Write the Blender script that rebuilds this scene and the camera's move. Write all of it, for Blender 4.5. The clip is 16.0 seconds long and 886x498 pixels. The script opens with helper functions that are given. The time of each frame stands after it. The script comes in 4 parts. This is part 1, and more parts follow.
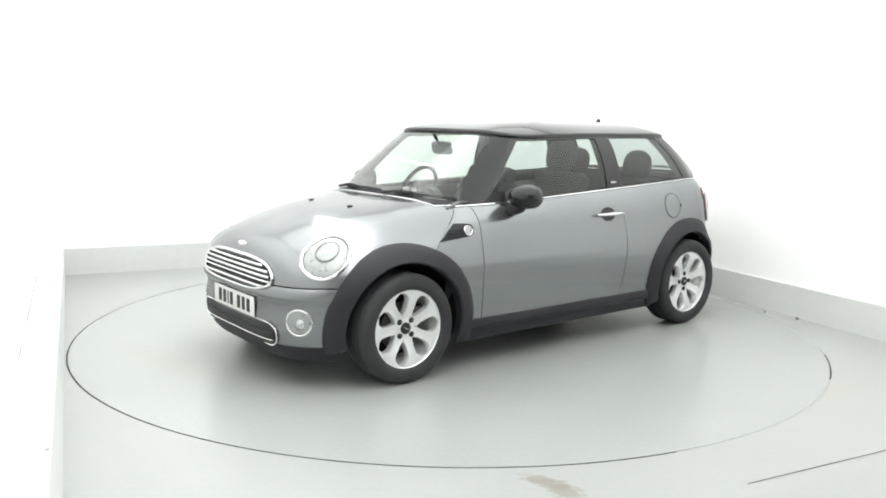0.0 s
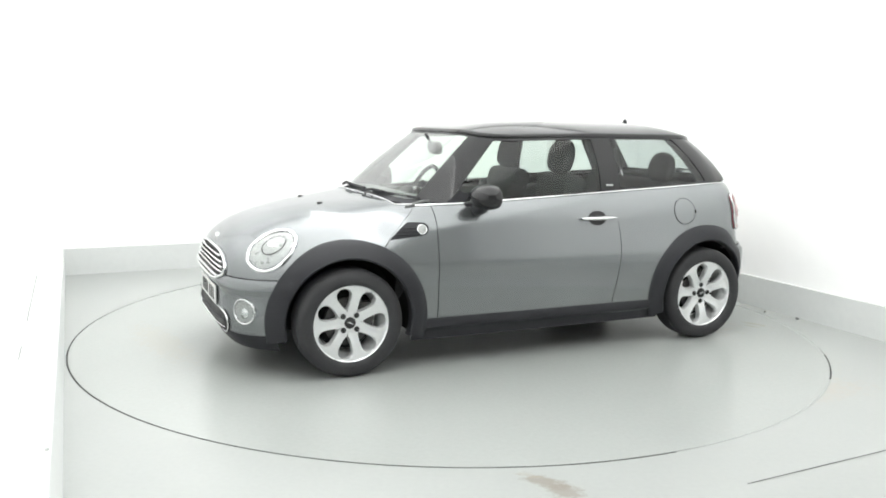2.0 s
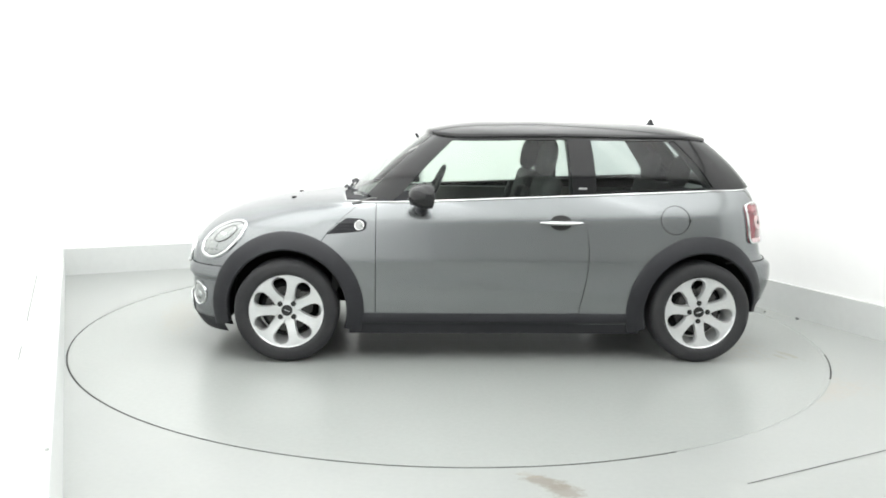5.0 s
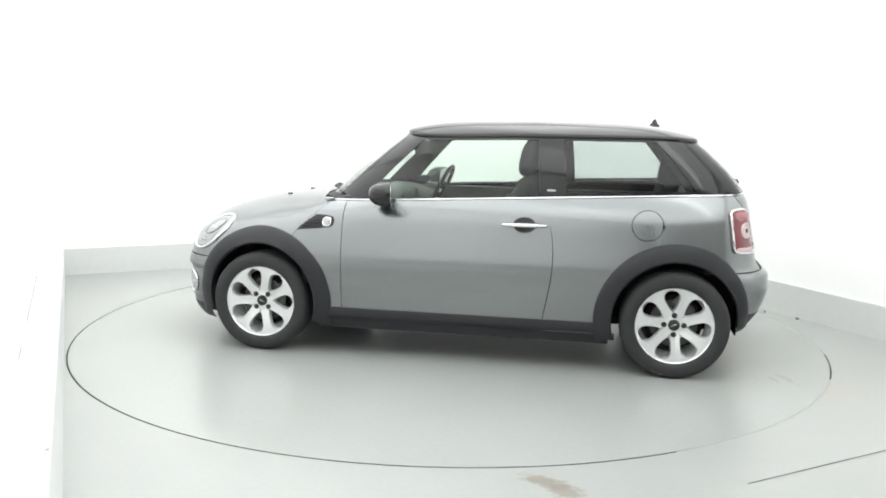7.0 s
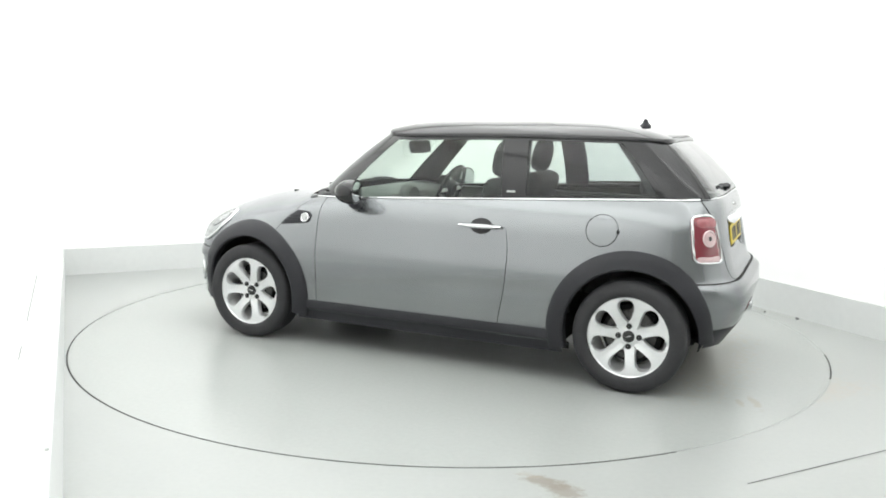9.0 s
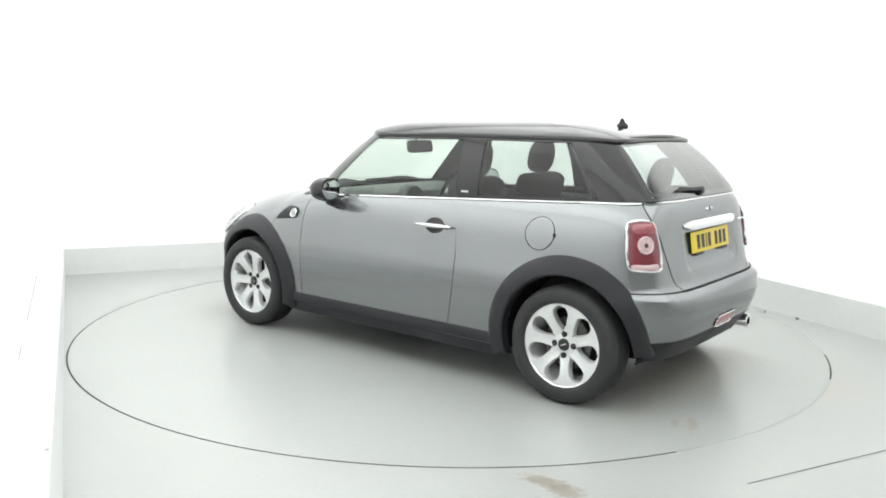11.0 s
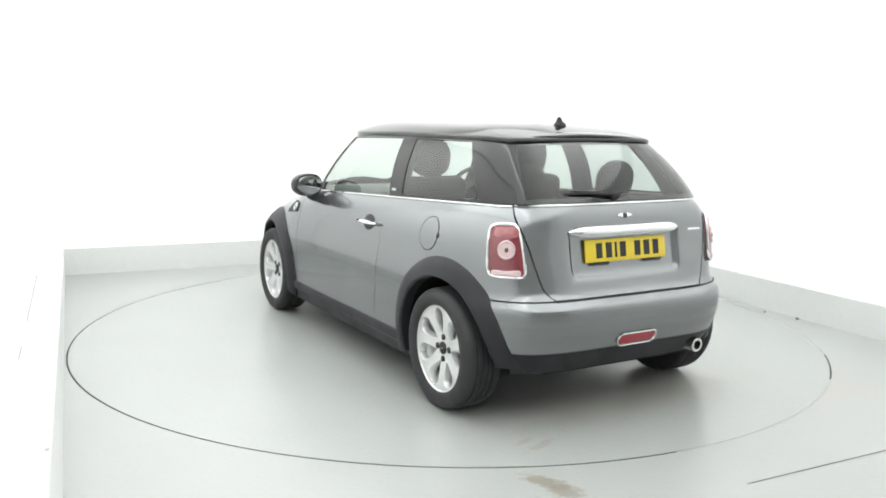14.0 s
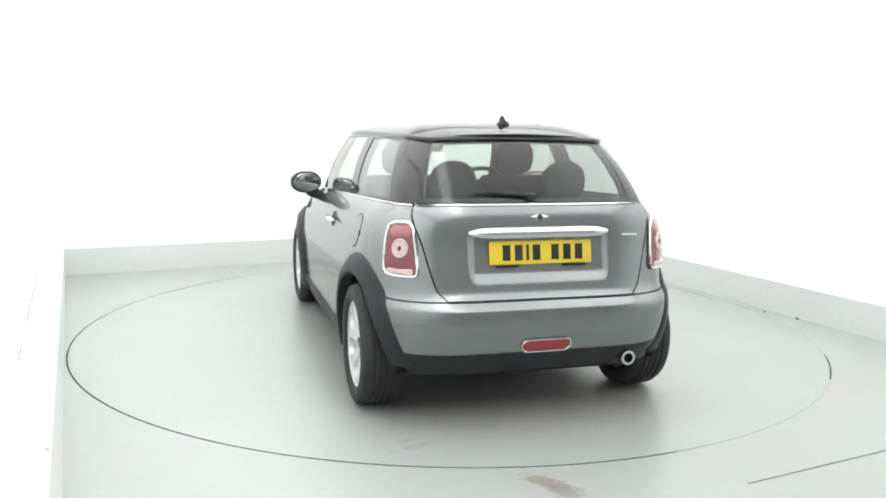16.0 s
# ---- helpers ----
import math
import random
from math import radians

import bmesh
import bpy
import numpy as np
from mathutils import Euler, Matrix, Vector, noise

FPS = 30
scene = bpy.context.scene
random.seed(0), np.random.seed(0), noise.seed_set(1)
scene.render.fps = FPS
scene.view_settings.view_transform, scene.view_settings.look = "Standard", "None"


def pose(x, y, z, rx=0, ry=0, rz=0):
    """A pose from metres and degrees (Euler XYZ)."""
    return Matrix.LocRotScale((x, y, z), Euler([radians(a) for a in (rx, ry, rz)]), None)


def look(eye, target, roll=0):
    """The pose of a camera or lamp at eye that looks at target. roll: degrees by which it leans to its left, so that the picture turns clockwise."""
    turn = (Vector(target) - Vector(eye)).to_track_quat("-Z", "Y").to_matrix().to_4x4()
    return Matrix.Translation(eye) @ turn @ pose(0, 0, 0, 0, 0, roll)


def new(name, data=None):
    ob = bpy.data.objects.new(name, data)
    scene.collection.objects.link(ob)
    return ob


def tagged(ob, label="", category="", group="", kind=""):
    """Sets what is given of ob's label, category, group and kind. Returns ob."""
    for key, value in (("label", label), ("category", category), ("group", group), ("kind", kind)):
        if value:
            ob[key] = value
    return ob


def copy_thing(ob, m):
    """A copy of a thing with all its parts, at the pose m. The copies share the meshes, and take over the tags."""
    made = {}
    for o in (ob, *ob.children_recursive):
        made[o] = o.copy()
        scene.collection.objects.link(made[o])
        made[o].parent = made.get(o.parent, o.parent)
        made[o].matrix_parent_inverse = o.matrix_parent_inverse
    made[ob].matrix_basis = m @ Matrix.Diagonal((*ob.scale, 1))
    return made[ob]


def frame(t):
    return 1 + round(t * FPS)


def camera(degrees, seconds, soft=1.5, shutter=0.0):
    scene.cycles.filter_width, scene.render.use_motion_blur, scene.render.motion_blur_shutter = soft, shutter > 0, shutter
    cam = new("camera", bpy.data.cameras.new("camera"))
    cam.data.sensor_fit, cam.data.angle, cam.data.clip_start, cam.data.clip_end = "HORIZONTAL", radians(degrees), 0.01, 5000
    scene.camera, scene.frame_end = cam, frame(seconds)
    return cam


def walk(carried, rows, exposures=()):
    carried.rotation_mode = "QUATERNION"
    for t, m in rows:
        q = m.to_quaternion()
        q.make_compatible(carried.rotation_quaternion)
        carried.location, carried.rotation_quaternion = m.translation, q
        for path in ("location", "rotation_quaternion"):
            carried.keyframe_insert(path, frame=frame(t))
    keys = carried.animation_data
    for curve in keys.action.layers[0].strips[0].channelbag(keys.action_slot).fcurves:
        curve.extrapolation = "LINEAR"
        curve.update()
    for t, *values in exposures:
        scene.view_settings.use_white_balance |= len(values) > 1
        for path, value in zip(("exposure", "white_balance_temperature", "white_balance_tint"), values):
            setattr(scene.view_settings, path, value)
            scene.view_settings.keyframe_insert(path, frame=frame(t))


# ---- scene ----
cam = camera(55.65, 16.0, soft=1.8)
EYE = Vector((0.0, -5.773, 1.435))
AIM = EYE + Vector((-0.00781, 0.98812, -0.15349))
walk(cam, [(0.0, look(EYE, AIM, 0.994)), (16.0, look(EYE, AIM, 0.994))])

# ---- light ----
scene.view_settings.exposure = 0.3
world = bpy.data.worlds.new("world")
scene.world = world
world.use_nodes = True
world.node_tree.nodes["Background"].inputs[0].default_value = (1, 1, 1, 1)
world.node_tree.nodes["Background"].inputs[1].default_value = 0.02

# the booth: depth axis and width axis on the ground
E1 = Vector((-0.434, 0.901, 0))
E2 = Vector((0.901, 0.434, 0))
ROOM_ANGLE = math.degrees(math.atan2(E2.y, E2.x))
BACK, RIGHT, FRONT, TOP = 2.86, 2.54, -7.0, 3.6


def left_edge(b):
    return -2.488 + 0.0274 * b


def rw(a, b, z=0.0):
    """Booth coordinates (across, deep, up) to the world."""
    v = E2 * a + E1 * b
    return Vector((v.x, v.y, z))


# ceiling softbox, as in a photo booth; unseen lamps added high up to brighten walls
def big_lamp(name, a, b, z, sa, sb, watts, tilt=None):
    lamp = bpy.data.lights.new(name, "AREA")
    lamp.shape, lamp.size, lamp.size_y, lamp.energy = "RECTANGLE", sa, sb, watts
    lamp.color = (0.985, 1.0, 0.99)
    ob = new(name, lamp)
    p = rw(a, b, z)
    ob.matrix_world = pose(p.x, p.y, p.z, 0, 0, ROOM_ANGLE) @ (tilt or Matrix())
    return ob


big_lamp("ceiling_softbox_light", 0, -2.0, 3.5, 4.6, 8.6, 142)
big_lamp("added_back_wall_fill", 0, 0.7, 3.42, 4.6, 1.1, 34, pose(0, 0, 0, 76))
big_lamp("added_right_wall_fill", 0.8, -1.2, 3.25, 1.4, 7.0, 68, pose(0, 0, 0, 0, -76))
big_lamp("added_left_wall_fill", -0.8, -1.2, 3.25, 1.6, 7.0, 110, pose(0, 0, 0, 0, 76))
big_lamp("added_front_wall_fill", 0, -4.9, 3.05, 4.4, 1.3, 8, pose(0, 0, 0, -58))


# ---- materials ----
def material(name, color, rough=0.5, metal=0.0, vary=0.06, scale=6.0, fine=60.0, bump=0.0, coat=0.0, spec=0.5):
    m = bpy.data.materials.new(name)
    m.use_nodes = True
    nt = m.node_tree
    b = nt.nodes["Principled BSDF"]
    b.inputs["Roughness"].default_value, b.inputs["Metallic"].default_value = rough, metal
    b.inputs["Coat Weight"].default_value, b.inputs["Coat Roughness"].default_value = coat, 0.04
    b.inputs["Specular IOR Level"].default_value = spec
    co = nt.nodes.new("ShaderNodeTexCoord")
    n1 = nt.nodes.new("ShaderNodeTexNoise")
    n2 = nt.nodes.new("ShaderNodeTexNoise")
    n1.inputs["Scale"].default_value, n2.inputs["Scale"].default_value = scale, fine
    n1.inputs["Detail"].default_value = 5
    for n in (n1, n2):
        nt.links.new(co.outputs["Object"], n.inputs["Vector"])
    add = nt.nodes.new("ShaderNodeMath")
    add.operation = "ADD"
    nt.links.new(n1.outputs[0], add.inputs[0])
    nt.links.new(n2.outputs[0], add.inputs[1])
    rng = nt.nodes.new("ShaderNodeMapRange")
    rng.inputs["From Min"].default_value, rng.inputs["From Max"].default_value = 0.6, 1.4
    rng.inputs["To Min"].default_value, rng.inputs["To Max"].default_value = 1 - vary, 1 + vary
    nt.links.new(add.outputs[0], rng.inputs["Value"])
    mul = nt.nodes.new("ShaderNodeVectorMath")
    mul.operation = "SCALE"
    mul.inputs[0].default_value = color[:3]
    nt.links.new(rng.outputs[0], mul.inputs["Scale"])
    nt.links.new(mul.outputs[0], b.inputs["Base Color"])
    rr = nt.nodes.new("ShaderNodeMapRange")
    rr.inputs["From Min"].default_value, rr.inputs["From Max"].default_value = 0.3, 0.7
    rr.inputs["To Min"].default_value, rr.inputs["To Max"].default_value = max(rough * 0.85, 0.01), min(rough * 1.15 + 0.01, 1)
    nt.links.new(n1.outputs[0], rr.inputs["Value"])
    if name not in ("grey_metallic_paint", "gloss_black_paint", "floor_paint", "turntable_paint"):
        nt.links.new(rr.outputs[0], b.inputs["Roughness"])
    if bump:
        bn = nt.nodes.new("ShaderNodeBump")
        bn.inputs["Strength"].default_value, bn.inputs["Distance"].default_value = 1.0, bump
        nt.links.new(n2.outputs[0], bn.inputs["Height"])
        nt.links.new(bn.outputs[0], b.inputs["Normal"])
    return m


def pane_material(name, tint, ior=1.45, rough=0.0):
    m = bpy.data.materials.new(name)
    m.use_nodes = True
    nt = m.node_tree
    nt.nodes.remove(nt.nodes["Principled BSDF"])
    tr = nt.nodes.new("ShaderNodeBsdfTransparent")
    gl = nt.nodes.new("ShaderNodeBsdfGlossy")
    fr = nt.nodes.new("ShaderNodeLayerWeight")
    pw = nt.nodes.new("ShaderNodeMath")
    ad = nt.nodes.new("ShaderNodeMath")
    pw.operation, ad.operation = "POWER", "MULTIPLY_ADD"
    pw.inputs[1].default_value = 3.2
    f0 = ((ior - 1) / (ior + 1)) ** 2 * 1.35
    ad.inputs[1].default_value, ad.inputs[2].default_value = 1 - f0, f0
    nt.links.new(fr.outputs["Facing"], pw.inputs[0])
    nt.links.new(pw.outputs[0], ad.inputs[0])
    mx = nt.nodes.new("ShaderNodeMixShader")
    tr.inputs[0].default_value = (*tint, 1)
    gl.inputs["Roughness"].default_value = rough
    fr.inputs[0].default_value = 0.5
    nt.links.new(ad.outputs[0], mx.inputs[0])
    nt.links.new(tr.outputs[0], mx.inputs[1])
    nt.links.new(gl.outputs[0], mx.inputs[2])
    nt.links.new(mx.outputs[0], nt.nodes["Material Output"].inputs[0])
    return m


def floor_material(name, color, rough, stains):
    """Painted floor: broad cloudy wear, fine grain, and a few brownish scuffs of their own shape."""
    m = material(name, color, rough, vary=0.035, scale=1.3, fine=40, bump=0.0, spec=0.5)
    nt = m.node_tree
    b = nt.nodes["Principled BSDF"]
    src = b.inputs["Base Color"].links[0].from_socket
    co = nt.nodes.new("ShaderNodeTexCoord")
    for x, y, sx, sy, turn, dark, tone in stains:
        mp = nt.nodes.new("ShaderNodeMapping")
        mp.vector_type = "TEXTURE"
        mp.inputs["Location"].default_value = (x, y, 0)
        mp.inputs["Rotation"].default_value = (0, 0, radians(turn))
        mp.inputs["Scale"].default_value = (sx, sy, 1)
        ln = nt.nodes.new("ShaderNodeVectorMath")
        ln.operation = "LENGTH"
        ns = nt.nodes.new("ShaderNodeTexNoise")
        ns.inputs["Scale"].default_value, ns.inputs["Detail"].default_value = 24, 8
        sub = nt.nodes.new("ShaderNodeMath")
        sub.operation = "ADD"
        rag = nt.nodes.new("ShaderNodeMath")
        rag.operation = "MULTIPLY_ADD"
        rag.inputs[1].default_value, rag.inputs[2].default_value = 2.2, -0.6
        nt.links.new(ns.outputs[0], rag.inputs[0])
        rg = nt.nodes.new("ShaderNodeMapRange")
        rg.inputs["From Min"].default_value, rg.inputs["From Max"].default_value = 1.55, 1.0
        rg.inputs["To Min"].default_value, rg.inputs["To Max"].default_value = 0, dark
        mx = nt.nodes.new("ShaderNodeMix")
        mx.data_type = "RGBA"
        mx.inputs["B"].default_value = (*tone, 1)
        nt.links.new(co.outputs["Object"], mp.inputs[0])
        nt.links.new(mp.outputs[0], ln.inputs[0])
        nt.links.new(co.outputs["Object"], ns.inputs["Vector"])
        nt.links.new(ln.outputs["Value"], sub.inputs[0])
        nt.links.new(rag.outputs[0], sub.inputs[1])
        nt.links.new(sub.outputs[0], rg.inputs["Value"])
        nt.links.new(rg.outputs[0], mx.inputs["Factor"])
        nt.links.new(src, mx.inputs["A"])
        src = mx.outputs["Result"]
    nt.links.new(src, b.inputs["Base Color"])
    return m


FLOOR_C = (0.352, 0.366, 0.353)
BROWN = (0.30, 0.27, 0.22)
m_floor = floor_material("floor_paint", FLOOR_C, 0.33, [(0.405, -2.585, 0.115, 0.055, -35, 0.75, (0.21, 0.185, 0.15)), (0.47, -2.66, 0.10, 0.07, -50, 0.7, (0.22, 0.195, 0.16)), (0.34, -2.52, 0.06, 0.025, -20, 0.5, BROWN),
                                                     (2.1, -2.2, 0.14, 0.05, 30, 0.5, BROWN), (1.9, -1.35, 0.5, 0.2, 20, 0.3, (0.4, 0.33, 0.25)), (2.0, -0.3, 0.35, 0.8, 10, 0.3, (0.40, 0.35, 0.28)),
                                                     (2.3, -2.05, 0.06, 0.03, 30, 0.6, BROWN)])
m_disc = floor_material("turntable_paint", FLOOR_C, 0.27, [(-2.10, 0.76, 0.13, 0.028, 110, 0.45, BROWN), (-2.03, 0.80, 0.07, 0.02, 110, 0.4, BROWN), (-1.75, 0.0, 0.3, 0.9, 0, 0.3, (0.38, 0.33, 0.26)), (1.9, -0.2, 0.15, 0.6, 10, 0.25, (0.38, 0.34, 0.28))])
m_wall = material("white_wall_paint", (0.92, 0.92, 0.915), 0.6, vary=0.012, scale=0.7, fine=8)
m_skirt = material("grey_white_skirting_paint", (0.63, 0.645, 0.635), 0.45, vary=0.03, scale=1.5, fine=20)
# grey put on the unseen front wall so that the car reflects less light
m_dim_wall = material("reflection_dimming_grey", (0.34, 0.345, 0.34), 0.6, vary=0.04, scale=0.9, fine=12)
m_gap = material("dark_gap", (0.02, 0.02, 0.02), 0.9)
m_dust = material("dust_filled_joint", (0.34, 0.352, 0.342), 0.8, vary=0.1)
m_paint = material("grey_metallic_paint", (0.232, 0.243, 0.249), 0.26, 0.82, vary=0.06, scale=2.2, fine=300, coat=0.8)
m_paint.node_tree.nodes["Principled BSDF"].inputs["Specular Tint"].default_value = (0.45, 0.46, 0.47, 1)
m_paint.node_tree.nodes["Principled BSDF"].inputs["Coat Roughness"].default_value = 0.05
m_black = material("gloss_black_paint", (0.011, 0.011, 0.012), 0.07, vary=0.1, coat=0.0)
m_plastic = material("dark_grey_plastic", (0.024, 0.0245, 0.028), 0.5, vary=0.15, scale=5, fine=300, bump=0.0003, spec=0.28)
m_under = material("underbody_black", (0.016, 0.016, 0.016), 0.85, vary=0.2, spec=0.12)
m_rubber = material("tyre_rubber", (0.025, 0.025, 0.027), 0.7, vary=0.25, scale=12, fine=200, bump=0.0004)
m_alloy = material("silver_alloy", (0.76, 0.77, 0.77), 0.33, 0.6, vary=0.04)
m_chrome = material("chrome", (0.70, 0.71, 0.71), 0.1, 1.0, vary=0.02)
m_steel = material("worn_brake_steel", (0.09, 0.088, 0.086), 0.5, 0.9, vary=0.2)
m_glass = pane_material("green_tinted_glass", (0.80, 0.87, 0.82))
m_dglass = pane_material("grey_tinted_glass", (0.66, 0.71, 0.69))
m_lens = pane_material("clear_lamp_lens", (0.95, 0.96, 0.96), 1.35)
m_reflect = material("lamp_reflector", (0.37, 0.38, 0.37), 0.3, 0.4, vary=0.05, scale=30)
m_red = material("red_lamp_plastic", (0.18, 0.021, 0.032), 0.12, vary=0.1, scale=25, coat=1.0)
m_fogred = material("bright_red_lamp_plastic", (0.34, 0.012, 0.03), 0.12, vary=0.15, scale=40, coat=0.6)
m_rose = material("rose_lamp_plastic", (0.30, 0.085, 0.095), 0.15, vary=0.15, scale=40, coat=1.0)
m_redclear = material("clear_rose_lamp_plastic", (0.58, 0.43, 0.43), 0.15, vary=0.15, scale=40, coat=1.0)
m_yellow = material("yellow_plate", (0.74, 0.56, 0.035), 0.4, vary=0.03)
m_white = material("white_plate", (0.78, 0.78, 0.76), 0.4, vary=0.03)
m_ink = material("plate_black", (0.015, 0.015, 0.015), 0.5)
m_cloth = material("dark_seat_cloth", (0.030, 0.030, 0.033), 0.9, vary=0.2, scale=8, fine=120)
m_trim = material("interior_grey_trim", (0.14, 0.145, 0.143), 0.7, vary=0.12)
m_liner = material("pale_headliner", (0.50, 0.50, 0.47), 0.9, vary=0.05)
m_mirror = material("mirror_glass", (0.45, 0.46, 0.47), 0.01, 1.0, vary=0.0)


# ---- mesh helpers ----
def turn_in(bm, depth):
    """Fold the free edges of a panel inwards, as pressed sheet has."""
    bm.normal_update()
    mid = sum((v.co for v in bm.verts), Vector()) / len(bm.verts)
    core = Vector((mid.x * 0.6, 0, min(mid.z, 0.9)))
    free = [e for e in bm.edges if len(e.link_faces) == 1]
    inner = {}
    for e in free:
        for v in e.verts:
            if v not in inner:
                n = v.normal if v.normal.dot(v.co - core) > 0 else -v.normal
                inner[v] = bm.verts.new(v.co - n * depth)
    for e in free:
        a, b = e.verts
        bm.faces.new((a, b, inner[b], inner[a]))
    bmesh.ops.recalc_face_normals(bm, faces=bm.faces)


def part(name, bm, mat, parent=None, label="", smooth=True, angle=38, solid=0.0):
    bmesh.ops.recalc_face_normals(bm, faces=bm.faces)
    if solid:
        turn_in(bm, solid)
    me = bpy.data.meshes.new(name)
    bm.to_mesh(me)
    bm.free()
    me.materials.append(mat)
    if smooth:
        me.polygons.foreach_set("use_smooth", [True] * len(me.polygons))
        me.set_sharp_from_angle(angle=radians(angle))
    ob = new(name, me)
    if parent:
        ob.parent = parent
    if label:
        tagged(ob, label)
    return ob


def grid(bm, pts, keep=None, loop=False):
    """Quads over rows of points; keep(centre) leaves faces out."""
    vs = [[bm.verts.new(p) for p in row] for row in pts]
    n, m = len(vs), len(vs[0])
    for i in range(n - 1):
        for j in range(m if loop else m - 1):
            q = (vs[i][j], vs[i][(j + 1) % m], vs[i + 1][(j + 1) % m], vs[i + 1][j])
            if keep:
                c = sum((v.co for v in q), Vector()) / 4
                if not keep(c):
                    continue
            try:
                bm.faces.new(q)
            except ValueError:
                pass
    bmesh.ops.remove_doubles(bm, verts=bm.verts, dist=1e-5)
    loose = [v for v in bm.verts if not v.link_faces]
    bmesh.ops.delete(bm, geom=loose, context="VERTS")
    return bm


def tube(path, r, n=8, closed=False, squash=1.0, bm=None):
    """A round bar along a path; squash flattens it across its second axis."""
    bm = bm or bmesh.new()
    path = [Vector(p) for p in path]
    rows = []
    k = len(path)
    for i, p in enumerate(path):
        a = path[(i - 1) % k] if closed or i else p
        b = path[(i + 1) % k] if closed or i < k - 1 else p
        t = (b - a).normalized()
        u = t.cross(Vector((0, 0, 1)))
        u = u.normalized() if u.length > 1e-4 else Vector((0, 1, 0))
        w = t.cross(u)
        rows.append([bm.verts.new(p + u * (r * math.cos(f)) + w * (r * squash * math.sin(f))) for f in (2 * math.pi * j / n for j in range(n))])
    for i in range(k if closed else k - 1):
        for j in range(n):
            bm.faces.new((rows[i][j], rows[i][(j + 1) % n], rows[(i + 1) % k][(j + 1) % n], rows[(i + 1) % k][j]))
    if not closed:
        bm.faces.new(rows[0])
        bm.faces.new(rows[-1][::-1])
    return bm


def box(sx, sy, sz, at=(0, 0, 0), bevel=0.01, turn=None, seg=2, bm=None):
    one = bmesh.new()
    bmesh.ops.create_cube(one, size=1)
    bmesh.ops.scale(one, vec=(sx, sy, sz), verts=one.verts)
    if bevel:
        bmesh.ops.bevel(one, geom=one.edges[:], offset=bevel, segments=seg, affect="EDGES", profile=0.5)
    m = Matrix.Translation(at) @ (turn or Matrix())
    bmesh.ops.transform(one, matrix=m, verts=one.verts)
    if bm is None:
        return one
    me = bpy.data.meshes.new("tmp")
    one.to_mesh(me)
    one.free()
    bm.from_mesh(me)
    bpy.data.meshes.remove(me)
    return bm


def revolve(profile, axis="Y", n=48, closed=False):
    """Turn (radius, along) points round an axis."""
    bm = bmesh.new()
    rows = []
    for r, y in profile:
        rows.append([Vector((r * math.cos(2 * math.pi * j / n), y, r * math.sin(2 * math.pi * j / n))) for j in range(n)])
    if closed:
        rows.append(rows[0])
    return grid(bm, rows, loop=True)


def pill(w, h, r, n=6):
    """Rounded rectangle outline."""
    pts = []
    for cx, cy, a0 in ((w / 2 - r, h / 2 - r, 0), (-w / 2 + r, h / 2 - r, 90), (-w / 2 + r, -h / 2 + r, 180), (w / 2 - r, -h / 2 + r, 270)):
        for i in range(n + 1):
            a = radians(a0 + 90 * i / n)
            pts.append((cx + r * math.cos(a), cy + r * math.sin(a)))
    return pts


def oval(a, b, n=40):
    return [(a * math.cos(2 * math.pi * i / n), b * math.sin(2 * math.pi * i / n)) for i in range(n)]


def curve(*pts):
    """A smooth curve without overshoot through (x, y) points."""
    pts = sorted(pts)
    xs, ys = [p[0] for p in pts], [p[1] for p in pts]
    d = [(ys[i + 1] - ys[i]) / (xs[i + 1] - xs[i]) for i in range(len(xs) - 1)]
    t = [d[0]] + [0 if a * b <= 0 else 2 * a * b / (a + b) for a, b in zip(d, d[1:])] + [d[-1]]

    def f(x):
        if x <= xs[0]:
            return ys[0]
        if x >= xs[-1]:
            return ys[-1]
        i = 0
        while x > xs[i + 1]:
            i += 1
        h = xs[i + 1] - xs[i]
        s = (x - xs[i]) / h
        return (ys[i] * (1 + 2 * s) * (1 - s) ** 2 + h * t[i] * s * (1 - s) ** 2 + ys[i + 1] * s * s * (3 - 2 * s) + h * t[i + 1] * s * s * (s - 1))
    return f


# ---- booth ----
def slab(name, corners, thick, mat, label, category="wall"):
    """A wall from its ground line, with thickness outwards."""
    (a0, b0), (a1, b1), z0, z1, (na, nb) = corners
    bm = bmesh.new()
    lo = [rw(a0, b0, z0), rw(a1, b1, z0), rw(a1 + na * thick, b1 + nb * thick, z0), rw(a0 + na * thick, b0 + nb * thick, z0)]
    vs = [bm.verts.new(p) for p in lo] + [bm.verts.new(p + Vector((0, 0, z1 - z0))) for p in lo]
    for q in ((0, 1, 2, 3), (4, 5, 6, 7), (0, 1, 5, 4), (1, 2, 6, 5), (2, 3, 7, 6), (3, 0, 4, 7)):
        bm.faces.new([vs[i] for i in q])
    return tagged(part(name, bm, mat, smooth=False), label, category, kind="structure")


